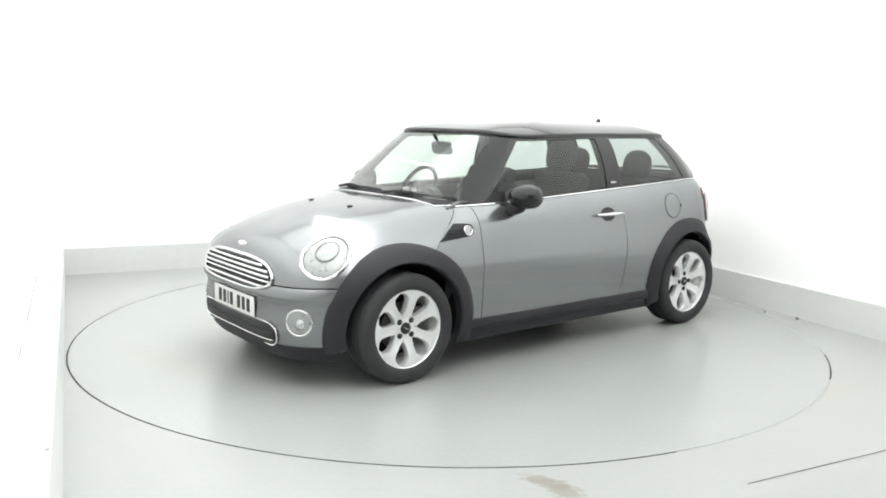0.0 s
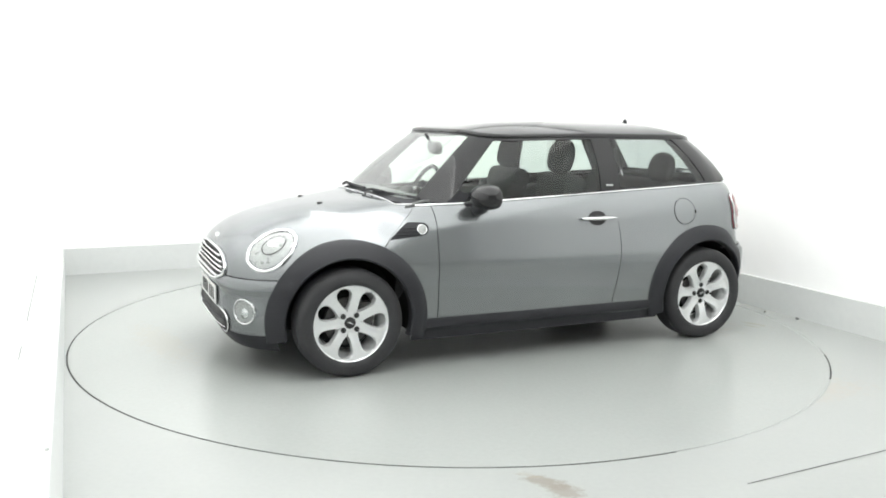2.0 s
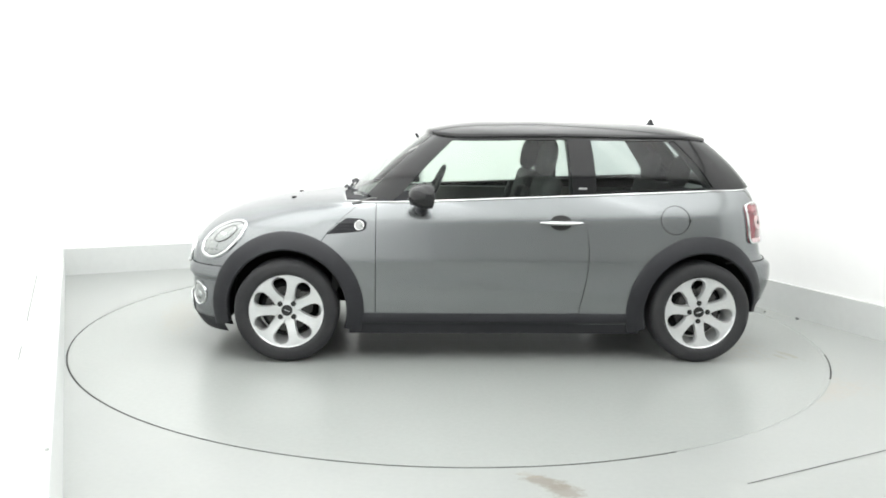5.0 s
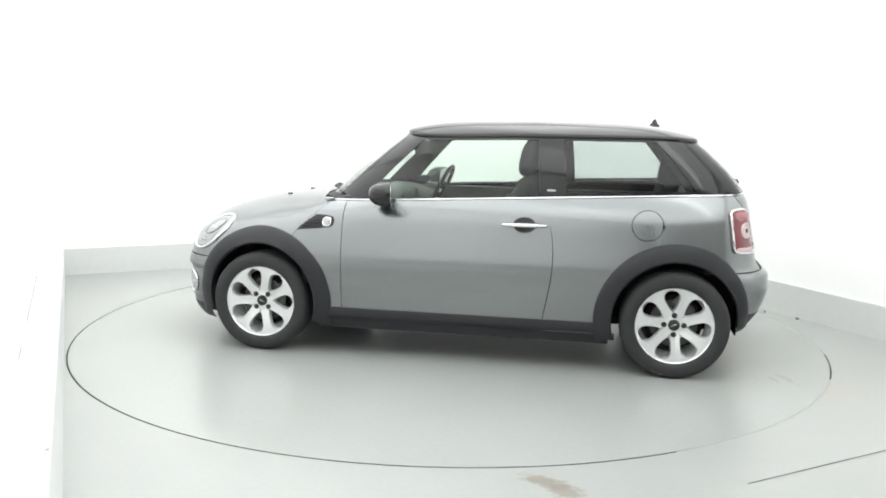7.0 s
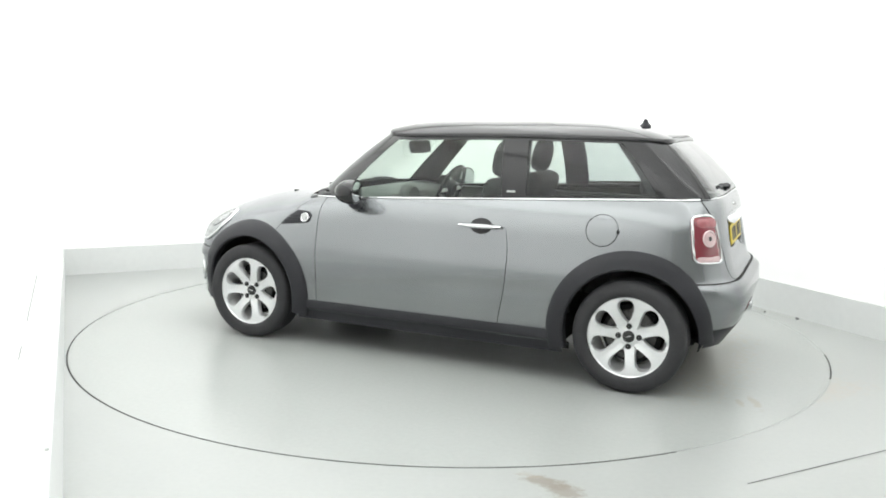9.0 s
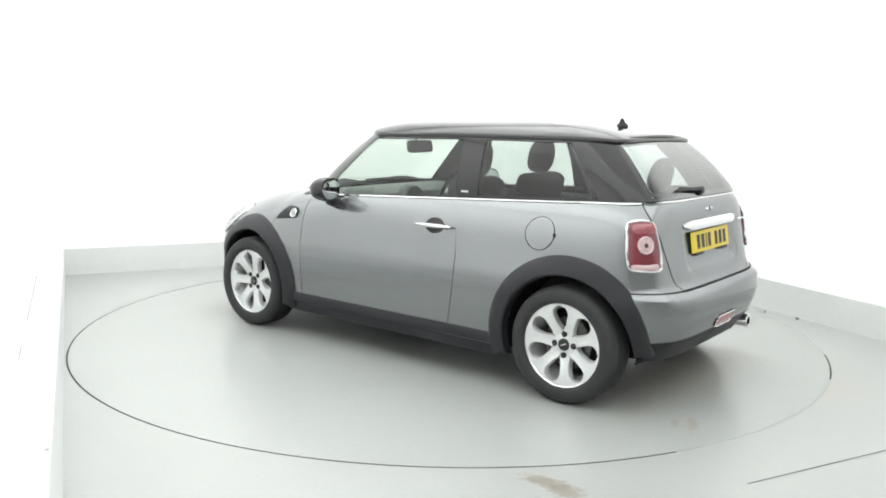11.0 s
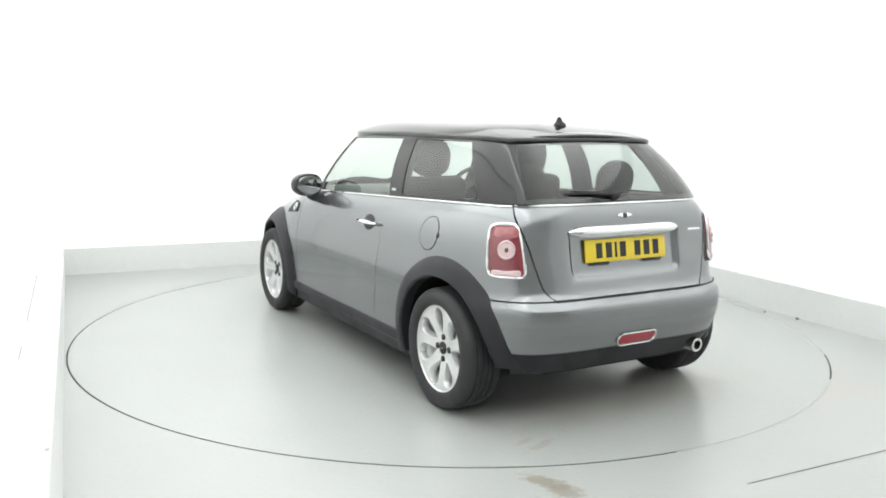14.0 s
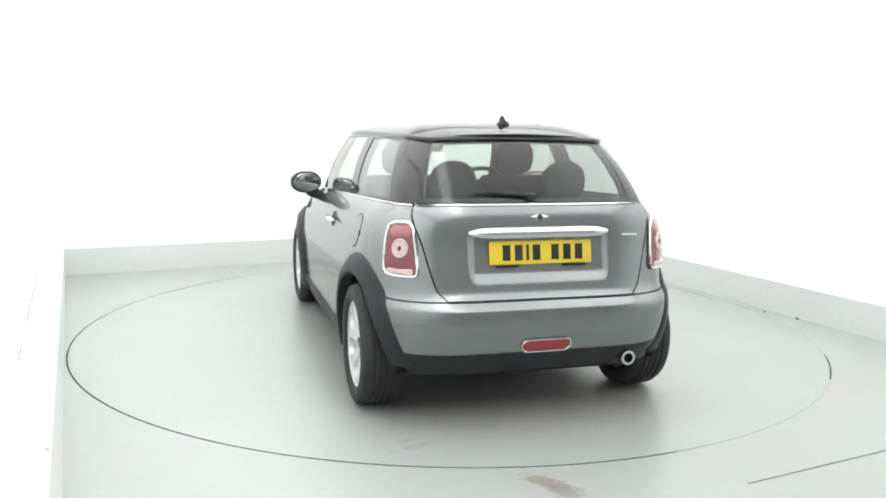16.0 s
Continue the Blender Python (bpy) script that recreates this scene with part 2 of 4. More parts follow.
R_DISC = 2.456
SK = 0.235
slab("wall_back", ((left_edge(BACK) - 0.2, BACK + 0.03), (RIGHT + 0.2, BACK + 0.03), 0.0, TOP, (0, 1)), 0.12, m_wall, "brightly lit plain white back wall")
slab("wall_right", ((RIGHT + 0.03, FRONT), (RIGHT + 0.03, BACK + 0.03), 0.0, TOP, (1, 0)), 0.12, m_wall, "brightly lit plain white side wall")
wall_left = slab("wall_left", ((left_edge(FRONT) - 0.02, FRONT), (left_edge(BACK) - 0.02, BACK + 0.03), 0.0, TOP, (-1, 0)), 0.12, m_wall, "bright white side wall close to the camera")
slab("wall_front", ((left_edge(FRONT) - 0.2, FRONT), (RIGHT + 0.2, FRONT), 0.0, TOP, (0, -1)), 0.12, m_dim_wall, "unseen wall behind the camera, greyed to darken reflections")
slab("skirting_back", ((left_edge(BACK) - 0.018, BACK), (RIGHT, BACK), 0.0, SK, (0, 1)), 0.028, m_skirt, "low pale grey skirting along the back wall", "skirting")
slab("skirting_right", ((RIGHT, FRONT + 0.002), (RIGHT, BACK), 0.0, SK, (1, 0)), 0.028, m_skirt, "low pale grey skirting along the side wall", "skirting")


def make_left_skirting():
    """Skirting along the side wall, leaning in a little at its foot."""
    bm = bmesh.new()
    prof = ((-2.473, 0.0218, 0.0), (-2.4865, 0.0274, SK - 0.004), (-2.489, 0.0274, SK), (-2.512, 0.0274, SK), (-2.512, 0.0274, 0.0))
    rows = [[rw(a + g * b, b, z) for a, g, z in prof] for b in (FRONT + 0.003, -3.0, 0.0, BACK - 0.003)]
    grid(bm, rows, loop=True)
    for k in (0, -1):
        bm.faces.new([v for p in rows[k] for v in bm.verts if (v.co - p).length < 1e-4])
    return tagged(part("skirting_left", bm, m_skirt, smooth=False), "low pale grey skirting along the near side wall", "skirting", kind="structure")


make_left_skirting()
# sheet joint and a speck on the near side wall
for b0, b1, h in ((-2.62, -1.84, 0.0014), (-3.02, -2.90, 0.0008)):
    bm = grid(bmesh.new(), [[rw(left_edge(b) + d, b, 0.85 + dz) for b in (b0, b1)] for d, dz in ((-0.022, -h), (-0.0188, -h), (-0.0188, h), (-0.022, h))], loop=False)
    part("wall_joint", bm, m_trim, wall_left, "thin dark joint between wall sheets", smooth=False)
bm = bmesh.new()
bmesh.ops.create_icosphere(bm, subdivisions=2, radius=0.009)
bmesh.ops.translate(bm, verts=bm.verts, vec=rw(left_edge(-2.05) - 0.012, -2.05, 0.255))
part("speck", bm, m_skirt, wall_left, "small grey speck of dirt")
bm = bmesh.new()
bm.faces.new([bm.verts.new(rw(a, b, TOP)) for a, b in ((-2.9, FRONT - 0.1), (RIGHT + 0.15, FRONT - 0.1), (RIGHT + 0.15, BACK + 0.15), (-2.9, BACK + 0.15))])
tagged(part("ceiling", bm, m_wall, smooth=False, solid=0.05), "plain white ceiling", "ceiling", kind="structure")


def make_floor():
    """Painted floor with a round hole for the turntable."""
    bm = bmesh.new()
    n = 180
    rows = [[], [], []]
    for i in range(n):
        f = 2 * math.pi * i / n
        d = Vector((math.cos(f), math.sin(f), 0))
        a, b = d.dot(E2), d.dot(E1)
        far = min((RIGHT + 0.1) / a if a > 1e-6 else 1e9, (2.75) / -a if a < -1e-6 else 1e9, (BACK + 0.1) / b if b > 1e-6 else 1e9, (FRONT - 0.05) / b if b < -1e-6 else 1e9)
        rows[0].append(d * (R_DISC + 0.009) + Vector((0, 0, -0.03)))
        rows[1].append(d * (R_DISC + 0.009))
        rows[2].append(d * max(far, R_DISC + 0.02))
    grid(bm, rows, loop=True)
    ob = tagged(part("floor", bm, m_floor, angle=30), "pale grey painted floor with scuffs and stains", "floor", kind="structure")
    # the dark slot round the turntable, dusty where it is filled
    for name, mat, spans, label in (("slot", m_gap, ((140, 294.5), (-27, -14)), "dark open slot round the turntable"), ("slot", m_dust, ((-65.5, -27), (-14, 140)), "dust-filled slot round the turntable")):
        for s0, s1 in spans:
            bm = bmesh.new()
            k = int((s1 - s0) / 2)
            ring = []
            for r in (R_DISC - 0.004, R_DISC + 0.0095):
                ring.append([Vector((r * math.cos(radians(s0 + (s1 - s0) * i / k)), r * math.sin(radians(s0 + (s1 - s0) * i / k)), -0.0012 if mat == m_gap else -0.0006)) for i in range(k + 1)])
            part(name, grid(bm, ring), mat, ob, label)
    # a straight joint across the floor
    p0, p1 = Vector((1.22, -2.56, 0.0015)), Vector((3.6, -1.34, 0.0015))
    w = (p1 - p0).cross(Vector((0, 0, 1))).normalized() * 0.004
    bm = grid(bmesh.new(), [[p0 - w * 0.5, p1 - w], [p0 + w * 0.5, p1 + w]])
    part("joint", bm, m_gap, ob, "thin dark straight floor joint")
    return ob


floor_ob = make_floor()


def make_disc():
    bm = bmesh.new()
    n = 180
    rows = []
    for r, z in ((0.01, 0.0), (0.8, 0.0), (1.6, 0.0), (R_DISC - 0.003, 0.0), (R_DISC, -0.003), (R_DISC, -0.05)):
        rows.append([Vector((r * math.cos(2 * math.pi * i / n), r * math.sin(2 * math.pi * i / n), z)) for i in range(n)])
    grid(bm, rows, loop=True)
    bm.faces.new([v for v in sorted((v for v in bm.verts if v.co.length < 0.02), key=lambda v: math.atan2(v.co.y, v.co.x))])
    ob = tagged(part("turntable", bm, m_disc, angle=30), "pale grey round turntable flush with the floor", "turntable")
    rows = [[Vector((r * math.cos(2 * math.pi * i / n), r * math.sin(2 * math.pi * i / n), z)) for i in range(n)] for r, z in ((R_DISC - 0.022, 0.0), (R_DISC - 0.021, 0.0008), (R_DISC - 0.0006, 0.0008), (R_DISC + 0.0002, -0.05))]
    part("edge_band", grid(bmesh.new(), rows, loop=True), m_disc, ob)
    return ob


turntable = make_disc()


def make_lump(x, y, r, z=0.0):
    bm = bmesh.new()
    bmesh.ops.create_icosphere(bm, subdivisions=2, radius=r)
    for v in bm.verts:
        v.co *= 0.8 + 0.4 * noise.noise(v.co * 40)
        v.co.z = max(v.co.z * 0.8, -r * 0.35) + r * 0.35
    bmesh.ops.translate(bm, verts=bm.verts, vec=(x, y, z))
    return tagged(part("dirt_lump", bm, m_trim), "small dark lump of dirt beside the skirting", "dirt", "dirt on the floor")


make_lump(2.60, 0.36, 0.018)
make_lump(2.44, 0.58, 0.011)


# ---- car: body shape in its own space, x forward, y left, z up ----
HX, HUB_Z = 1.2335, 0.305
ZS = 0.555
half_width = curve((0.12, 0.765), (0.2, 0.785), (0.3, 0.80), (0.42, 0.81), (ZS, 0.816))
nose_x = curve((0.12, 1.77), (0.18, 1.83), (0.26, 1.868), (0.34, 1.872), (0.42, 1.868), (0.465, 1.872), (0.49, 1.89), (0.53, 1.888), (ZS, 1.868))
tail_x = curve((0.12, -1.60), (0.2, -1.66), (0.3, -1.715), (0.36, -1.75), (0.42, -1.775), (0.47, -1.789), (0.5, -1.793), (0.57, -1.789), (0.6, -1.752), (0.63, -1.718), (0.75, -1.685), (0.85, -1.664), (0.95, -1.652), (1.0, -1.64), (1.06, -1.605))
crown_z = curve((-2, 1.165), (-1.5, 1.15), (-0.5, 1.12), (0.2, 1.10), (0.5, 1.06), (0.7, 1.0), (0.85, 0.972), (1.1, 0.942), (1.35, 0.913), (1.55, 0.872), (1.7, 0.815), (1.78, 0.763), (1.83, 0.71), (1.86, 0.635), (1.868, ZS))
section_n = curve((-2, 3.7), (0.3, 3.8), (0.8, 4.4), (1.1, 3.1), (1.6, 2.2), (1.9, 2.2))


def crease(x, z):
    """The flank folds inwards by some six degrees above its middle line."""
    t = min(max((z - 0.622) / 0.17, 0.0), 1.0)
    w = min(max((1.45 - x) / 0.4, 0.0), 1.0) * min(max((x + 1.5) / 0.4, 0.0), 1.0)
    return 1 - 0.036 * w * (t - 0.25 * t * t * t)


def belt_z(x):
    return 0.973 - 0.0444 * x


def ysec(x, z):
    """Half width of the body at x and z; below zero outside."""
    if z <= ZS:
        b = half_width(z)
    else:
        k = (z - ZS) / max(crown_z(x) - ZS, 1e-6)
        if k >= 1:
            return -1.0
        n = section_n(x)
        b = half_width(ZS) * (1 - k ** n) ** (1 / n) * crease(x, z)
    if x > 0:
        f, n = x / nose_x(min(z, ZS)), 4.7
    else:
        f, n = (x + 0.2) / (tail_x(z) + 0.2) if x < -0.2 else 0.0, 5.5 + 0.8 * min(max((z - 0.58) / 0.3, 0), 1)
    if f >= 1:
        return -1.0
    return b * (1 - abs(f) ** n) ** (1 / n)


def inside(p):
    return abs(p.y) < ysec(p.x, p.z)


def cast(o, d, reach=2.2, steps=40):
    """The body surface from a point inside along d."""
    o, d = Vector(o), Vector(d).normalized()
    lo, hi = 0.0, reach
    for _ in range(steps):
        mid = (lo + hi) / 2
        if inside(o + d * mid):
            lo = mid
        else:
            hi = mid
    return o + d * lo


def onto(p, n, depth=0.2):
    """Press p along n onto the body."""
    return cast(Vector(p) - Vector(n) * depth, n, depth * 2.2)


def side_p(x, z, s=1, off=0.0):
    return Vector((x, s * (max(ysec(x, z), 0.0) + off), z))


def round_p(cx, ang, z, s=1, off=0.0):
    """The surface seen from the axis at cx, at an angle from straight ahead."""
    d = Vector((math.cos(radians(ang)), math.sin(radians(ang)), 0))
    p = cast((cx, 0, z), d)
    p += d * off
    p.y *= s
    return p


def steps(a, b, n):
    return [a + (b - a) * i / n for i in range(n + 1)]


car = tagged(new("car"), "grey metallic three-door hatchback with gloss black roof", "car")
ARCH_R = 0.40


def off_arch(c):
    return min(math.hypot(c.x - HX, c.z - 0.315), math.hypot(c.x + HX, c.z - 0.315)) > ARCH_R


def patch(name, mat, parent, c, n, up, outline, off=0.004, bulge=0.0, skirt=0.02, rings=5, label="", s=1, conform=True, dish=0.0):
    """A cover pressed onto the body: outline points round c, with a turned-in rim."""
    c, n, up = Vector(c), Vector(n).normalized(), Vector(up)
    t2 = (up - n * up.dot(n)).normalized()
    t1 = t2.cross(n)
    rows = []
    prof = [(1.0, off - skirt), (1.0, off * 0.6), (0.985, off)] + [(k / rings, off + bulge * (1 - (k / rings) ** 2) - dish * (1 - (k / rings) ** 4)) for k in range(rings - 1, 0, -1)] + [(0.02, off + bulge - dish)]
    for rho, h in prof:
        row = []
        for u, v in outline:
            p = c + t1 * (u * rho) + t2 * (v * rho)
            if conform:
                p = onto(p, n)
            p = p + n * h
            row.append(Vector((p.x, p.y * s, p.z)))
        rows.append(row)
    bm = grid(bmesh.new(), rows, loop=True)
    return part(name, bm, mat, parent, label)


def rim(name, mat, parent, c, n, up, outline, r, off=0.004, label="", s=1, squash=1.0):
    """A bar that follows an outline on the body."""
    c, n, up = Vector(c), Vector(n).normalized(), Vector(up)
    t2 = (up - n * up.dot(n)).normalized()
    t1 = t2.cross(n)
    path = []
    for u, v in outline:
        p = onto(c + t1 * u + t2 * v, n) + n * off
        path.append((p.x, p.y * s, p.z))
    return part(name, tube(path, r, closed=True, squash=squash), mat, parent, label)


G = 0.0019  # half a shut line


def door_rear(z):
    k = (z - 0.33) / 0.65
    return -0.497 - 0.045 * math.sin(math.pi * min(max(k, 0), 1)) + 0.03 * max(0, k - 0.6) + 0.6 * max(0, k - 0.74) ** 2 / 0.8


def wing_line(z):
    """Where the bonnet's edge runs down the flank."""
    return curve((0.2, 1.25), (0.6, 1.10), (0.763, 0.999), (0.86, 0.90), (0.935, 0.815), (0.99, 0.79))(z)


def make_flank(s):
    """Wing, door and quarter of one side."""
    # front wing
    rows = []
    for z in steps(0.292, 0.955, 40):
        zz = min(z, belt_z(0.73) - 0.004)
        rows.append([side_p(x, zz, s) for x in steps(0.715 + G, wing_line(zz) - G, 16)])
    part("front_wing", grid(bmesh.new(), rows, off_arch), m_paint, car, solid=0.004)
    # door
    rows = []
    for i in range(41):
        k = i / 40
        rows.append([side_p(x, 0.285 + (belt_z(x) - 0.006 - 0.285) * k, s) for x in steps(door_rear(0.285 + 0.69 * k) + G, 0.715 - G, 36)])
    door = part("door", grid(bmesh.new(), rows), m_paint, car, solid=0.004)
    # rear quarter, wrapping round the corner to the tailgate
    rows = []
    for i in range(45):
        k = i / 44
        row = []
        za = lambda x: 0.23 + (belt_z(x) - 0.006 - 0.23) * k
        for x in steps(-1.2, door_rear(za(-0.5)) - G, 26)[::-1]:
            row.append(side_p(x, za(x), s))
        for a in steps(90, gate_angle(max(0.23 + (belt_z(-1.55) - 0.236) * k, 0.6)) - 0.25, 22)[1:]:
            z = 0.23 + (belt_z(-1.2 - 0.35 * min((a - 90) / 40, 1)) - 0.006 - 0.23) * k
            row.append(round_p(-1.2, a, z, s))
        rows.append(row)
    part("rear_quarter", grid(bmesh.new(), rows, lambda c: off_arch(c) and not (c.x < -1.25 and c.z < 0.588)), m_paint, car, solid=0.004)
    return door


def gate_angle(z):
    """Edge of the tailgate, as an angle round the rear axle's middle."""
    return curve((0.55, 143.0), (0.6, 140), (0.622, 136.5), (0.65, 134), (0.75, 130.5), (0.9, 125.8), (1.04, 119.5), (1.1, 118))(z)


def make_inner():
    """Dark inner shell that shows in the shut lines and closes the underside."""
    rows = []
    for i in range(20):
        k = i / 19
        row = []
        for a in steps(4, 85, 22):
            row.append(round_p(0.9, a, 0.19 + 0.33 * k, 1, -0.03))
        for x in steps(-1.1, 0.85, 30)[::-1]:
            row.append(side_p(x, 0.19 + (belt_z(x) - 0.03 - 0.19) * k, 1, -0.022))
        for a in steps(92, 179.9, 24):
            row.append(round_p(-1.15, a, 0.275 + 0.715 * k, 1, -0.028))
        rows.append(row)
    bm = grid(bmesh.new(), rows, lambda c: min(math.hypot(c.x - HX, c.z - 0.315), math.hypot(c.x + HX, c.z - 0.315)) > 0.37 and not (c.x < -1.08 and c.z < 0.285))
    bmesh.ops.mirror(bm, geom=bm.verts[:] + bm.edges[:] + bm.faces[:], axis="Y", merge_dist=0.003)
    part("inner_shell", bm, m_under, car, "matt black inner bodyshell")
    # floor pan
    bm = bmesh.new()
    box(1.62, 1.5, 0.06, (0, 0, 0.20), 0.02, bm=bm)
    box(0.7, 0.95, 0.3, (1.33, 0, 0.36), 0.03, bm=bm)
    box(0.62, 0.95, 0.3, (-1.36, 0, 0.38), 0.03, bm=bm)
    box(0.9, 1.2, 0.05, (-1.1, 0, 0.27), 0.02, bm=bm)
    box(0.9, 0.3, 0.08, (-1.0, 0.1, 0.2), 0.03, bm=bm)
    part("underbody", bm, m_under, car, "black underbody")
    # firewall and well linings
    for hx in (HX, -HX):
        for s in (1, -1):
            rows = []
            for a in steps(-12, 192, 30):
                x, z = hx + 0.357 * math.cos(radians(a)), 0.315 + 0.357 * math.sin(radians(a))
                edge = max(ysec(x, max(z, 0.31)), 0.5) - 0.004
                rows.append([Vector((x, s * y, z)) for y in (0.48, 0.48 + (edge - 0.48) * 0.4, 0.48 + (edge - 0.48) * 0.8, edge)])
            plate = grid(bmesh.new(), [[Vector((hx + r * math.cos(radians(a)), s * 0.49, 0.315 + r * math.sin(radians(a)))) for r in (0.02, 0.2, 0.38)] for a in steps(-2, 182, 22)])
            part("well_plate", plate, m_under, car, "black inner wing")
            part("wheel_well", grid(bmesh.new(), rows), m_under, car, "black wheel-well lining", solid=0.006)


def make_bonnet():
    rows = []
    nu, nv = 44, 60
    for i in range(nu + 1):
        u = i / nu
        u = 1 - (1 - u) ** 1.6
        row = []
        for j in range(nv + 1):
            f = math.pi * j / nv
            sf = math.sin(f) ** 0.8 if 0 < j < nv else 0.0
            # rear edge of this row: arc over the cowl, then down the flank
            xe = 0.80 + 0.12 * max(0.0, (sf - 0.55) / 0.45) ** 1.3
            if sf < 0.93:
                for _ in range(12):
                    z = ZS + (crown_z(xe) - ZS) * sf ** 1.0
                    xe = 0.5 * xe + 0.5 * (wing_line(z) if z < 0.93 else 0.80 + 0.12 * max(0.0, (sf - 0.9) / 0.1))
            x = xe + G + (1.8665 - xe) * u
            z = ZS + 0.002 + (crown_z(x) - ZS - 0.003) * sf
            y = max(ysec(x, z), 0.0)
            if j == nv // 2:
                y = 0.0
            row.append(Vector((x, y if j <= nv // 2 else -y, z)))
        rows.append(row)
    # highlight on the bonnet's rear edge, built as a thin chrome bar
    edge = [p + Vector((-0.003, 0, 0.002)) for p in rows[0] if p.z > 0.935]
    part("bonnet_edge_glint", tube(edge, 0.0045, 6), m_chrome, car, "chrome bar standing in for the highlight on the bonnet's rear edge")
    return part("bonnet", grid(bmesh.new(), rows, off_arch), m_paint, car, angle=60, solid=0.004)


def plate_hollow(y, z):
    """How deep the pressed hollow for the number plate is at a point of the tailgate."""
    ease = lambda k: min(max(k, 0), 1) ** 2 * (3 - 2 * min(max(k, 0), 1))
    return 0.022 * ease((0.362 - 0.25 * max(0.74 - z, 0) - abs(y)) / 0.04) * ease((z - 0.682) / 0.04) * ease((0.93 - z) / 0.03)


def make_bumpers():
    rows = [[round_p(0.9, a, z) for a in steps(-46, 46, 70)] for z in steps(0.238, ZS - 0.004, 24)]
    part("front_bumper", grid(bmesh.new(), rows, off_arch), m_paint, car, solid=0.004)
    rows = [[round_p(0.9, a, z, 1, 0.004) for a in steps(-46, 46, 60)] for z in steps(0.15, 0.236, 8)]
    part("front_lip", grid(bmesh.new(), rows, off_arch), m_plastic, car, "dark grey plastic front lip", solid=0.004)
    # rear: bumper with a ledge under the tailgate
    rows = [[round_p(-1.15, a, z) for a in steps(108, 252, 80)] for z in steps(0.362, 0.565, 15)]
    rows += [[round_p(-1.15, a, z) for a in steps(108, 252, 80)] for z in (0.575, 0.585, 0.595, 0.603)]
    part("rear_bumper", grid(bmesh.new(), rows, off_arch), m_paint, car, solid=0.004)
    rows = [[round_p(-1.15, a, z, 1, 0.003 - (0.358 - z) * 0.12) for a in steps(104, 256, 70)] for z in steps(0.25, 0.358, 8)]
    part("rear_valance", grid(bmesh.new(), rows, lambda c: math.hypot(c.x + HX, c.z - 0.315) > (0.362 if c.z > 0.25 else 0.45)), m_plastic, car, "dark grey plastic rear valance", solid=0.004)
    for s in (1, -1):
        path = [round_p(-1.2, a, 0.6075, s, 0.0005) for a in steps(103, gate_angle(0.61), 14)]
        part("bumper_seam", tube(path, 0.004, 6), m_gap, car, "dark shut line over the bumper")
    path = [round_p(-1.2, a, 0.607, 1, 0.0) for a in steps(gate_angle(0.61), 360 - gate_angle(0.61), 40)]
    part("bumper_seam", tube(path, 0.006, 6), m_gap, car, "dark shut line over the bumper")
    # tailgate
    rows = []
    for i in range(31):
        k = i / 30
        z0 = 0.612 + 0.425 * k
        g = gate_angle(z0) + 0.25
        row = []
        for a in steps(g, 360 - g, 96):
            p = round_p(-1.2, a, z0)
            p.x += plate_hollow(p.y, z0)
            row.append(p)
        rows.append(row)
    part("tailgate", grid(bmesh.new(), rows), m_paint, car, solid=0.004)


def make_cladding():
    for hx in (HX, -HX):
        for s in (1, -1):
            rows = []
            ends = (-15, 197) if hx > 0 else (-17, 184)
            for a in steps(*ends, 64):
                ca, sa = math.cos(radians(a)), math.sin(radians(a))
                row = []
                # the flare narrows where it runs round the rear corner
                wide = 1 - (0.36 * min(max((a - 115) / 60, 0), 1) if hx < 0 else 0)
                for r, off in ((0.452, -0.012), (0.452, 0.006), (0.445, 0.014), (0.418, 0.026), (0.388, 0.034), (0.360, 0.036), (0.351, 0.028), (0.350, -0.025)):
                    r = 0.35 + (r - 0.35) * wide
                    x, z = hx + r * ca, max(0.315 + r * sa, 0.17)
                    y = max(ysec(x, max(z, 0.31 if abs(x) > 1.4 else 0.2)), 0.5)
                    # the flare keeps the width of the flank round the end corners
                    row.append(Vector((x, s * (y + off - (0.12 * max(0.33 - z, 0) if abs(x) > 1.4 else 0)), z)))
                rows.append(row)
            part("wheel_arch", grid(bmesh.new(), rows), m_plastic, car, "dark grey plastic wheel-arch cladding")
    for s in (1, -1):
        rows = []
        for x in steps(-0.87, 0.87, 24):
            rows.append([Vector((x, s * (ysec(x, max(z, 0.2)) + o), z)) for z, o in ((0.30, -0.01), (0.298, 0.004), (0.285, 0.012), (0.245, 0.012), (0.232, 0.0), (0.225, -0.004), (0.17, -0.012), (0.16, -0.05))])
        part("sill", grid(bmesh.new(), rows), m_plastic, car, "dark grey plastic sill")


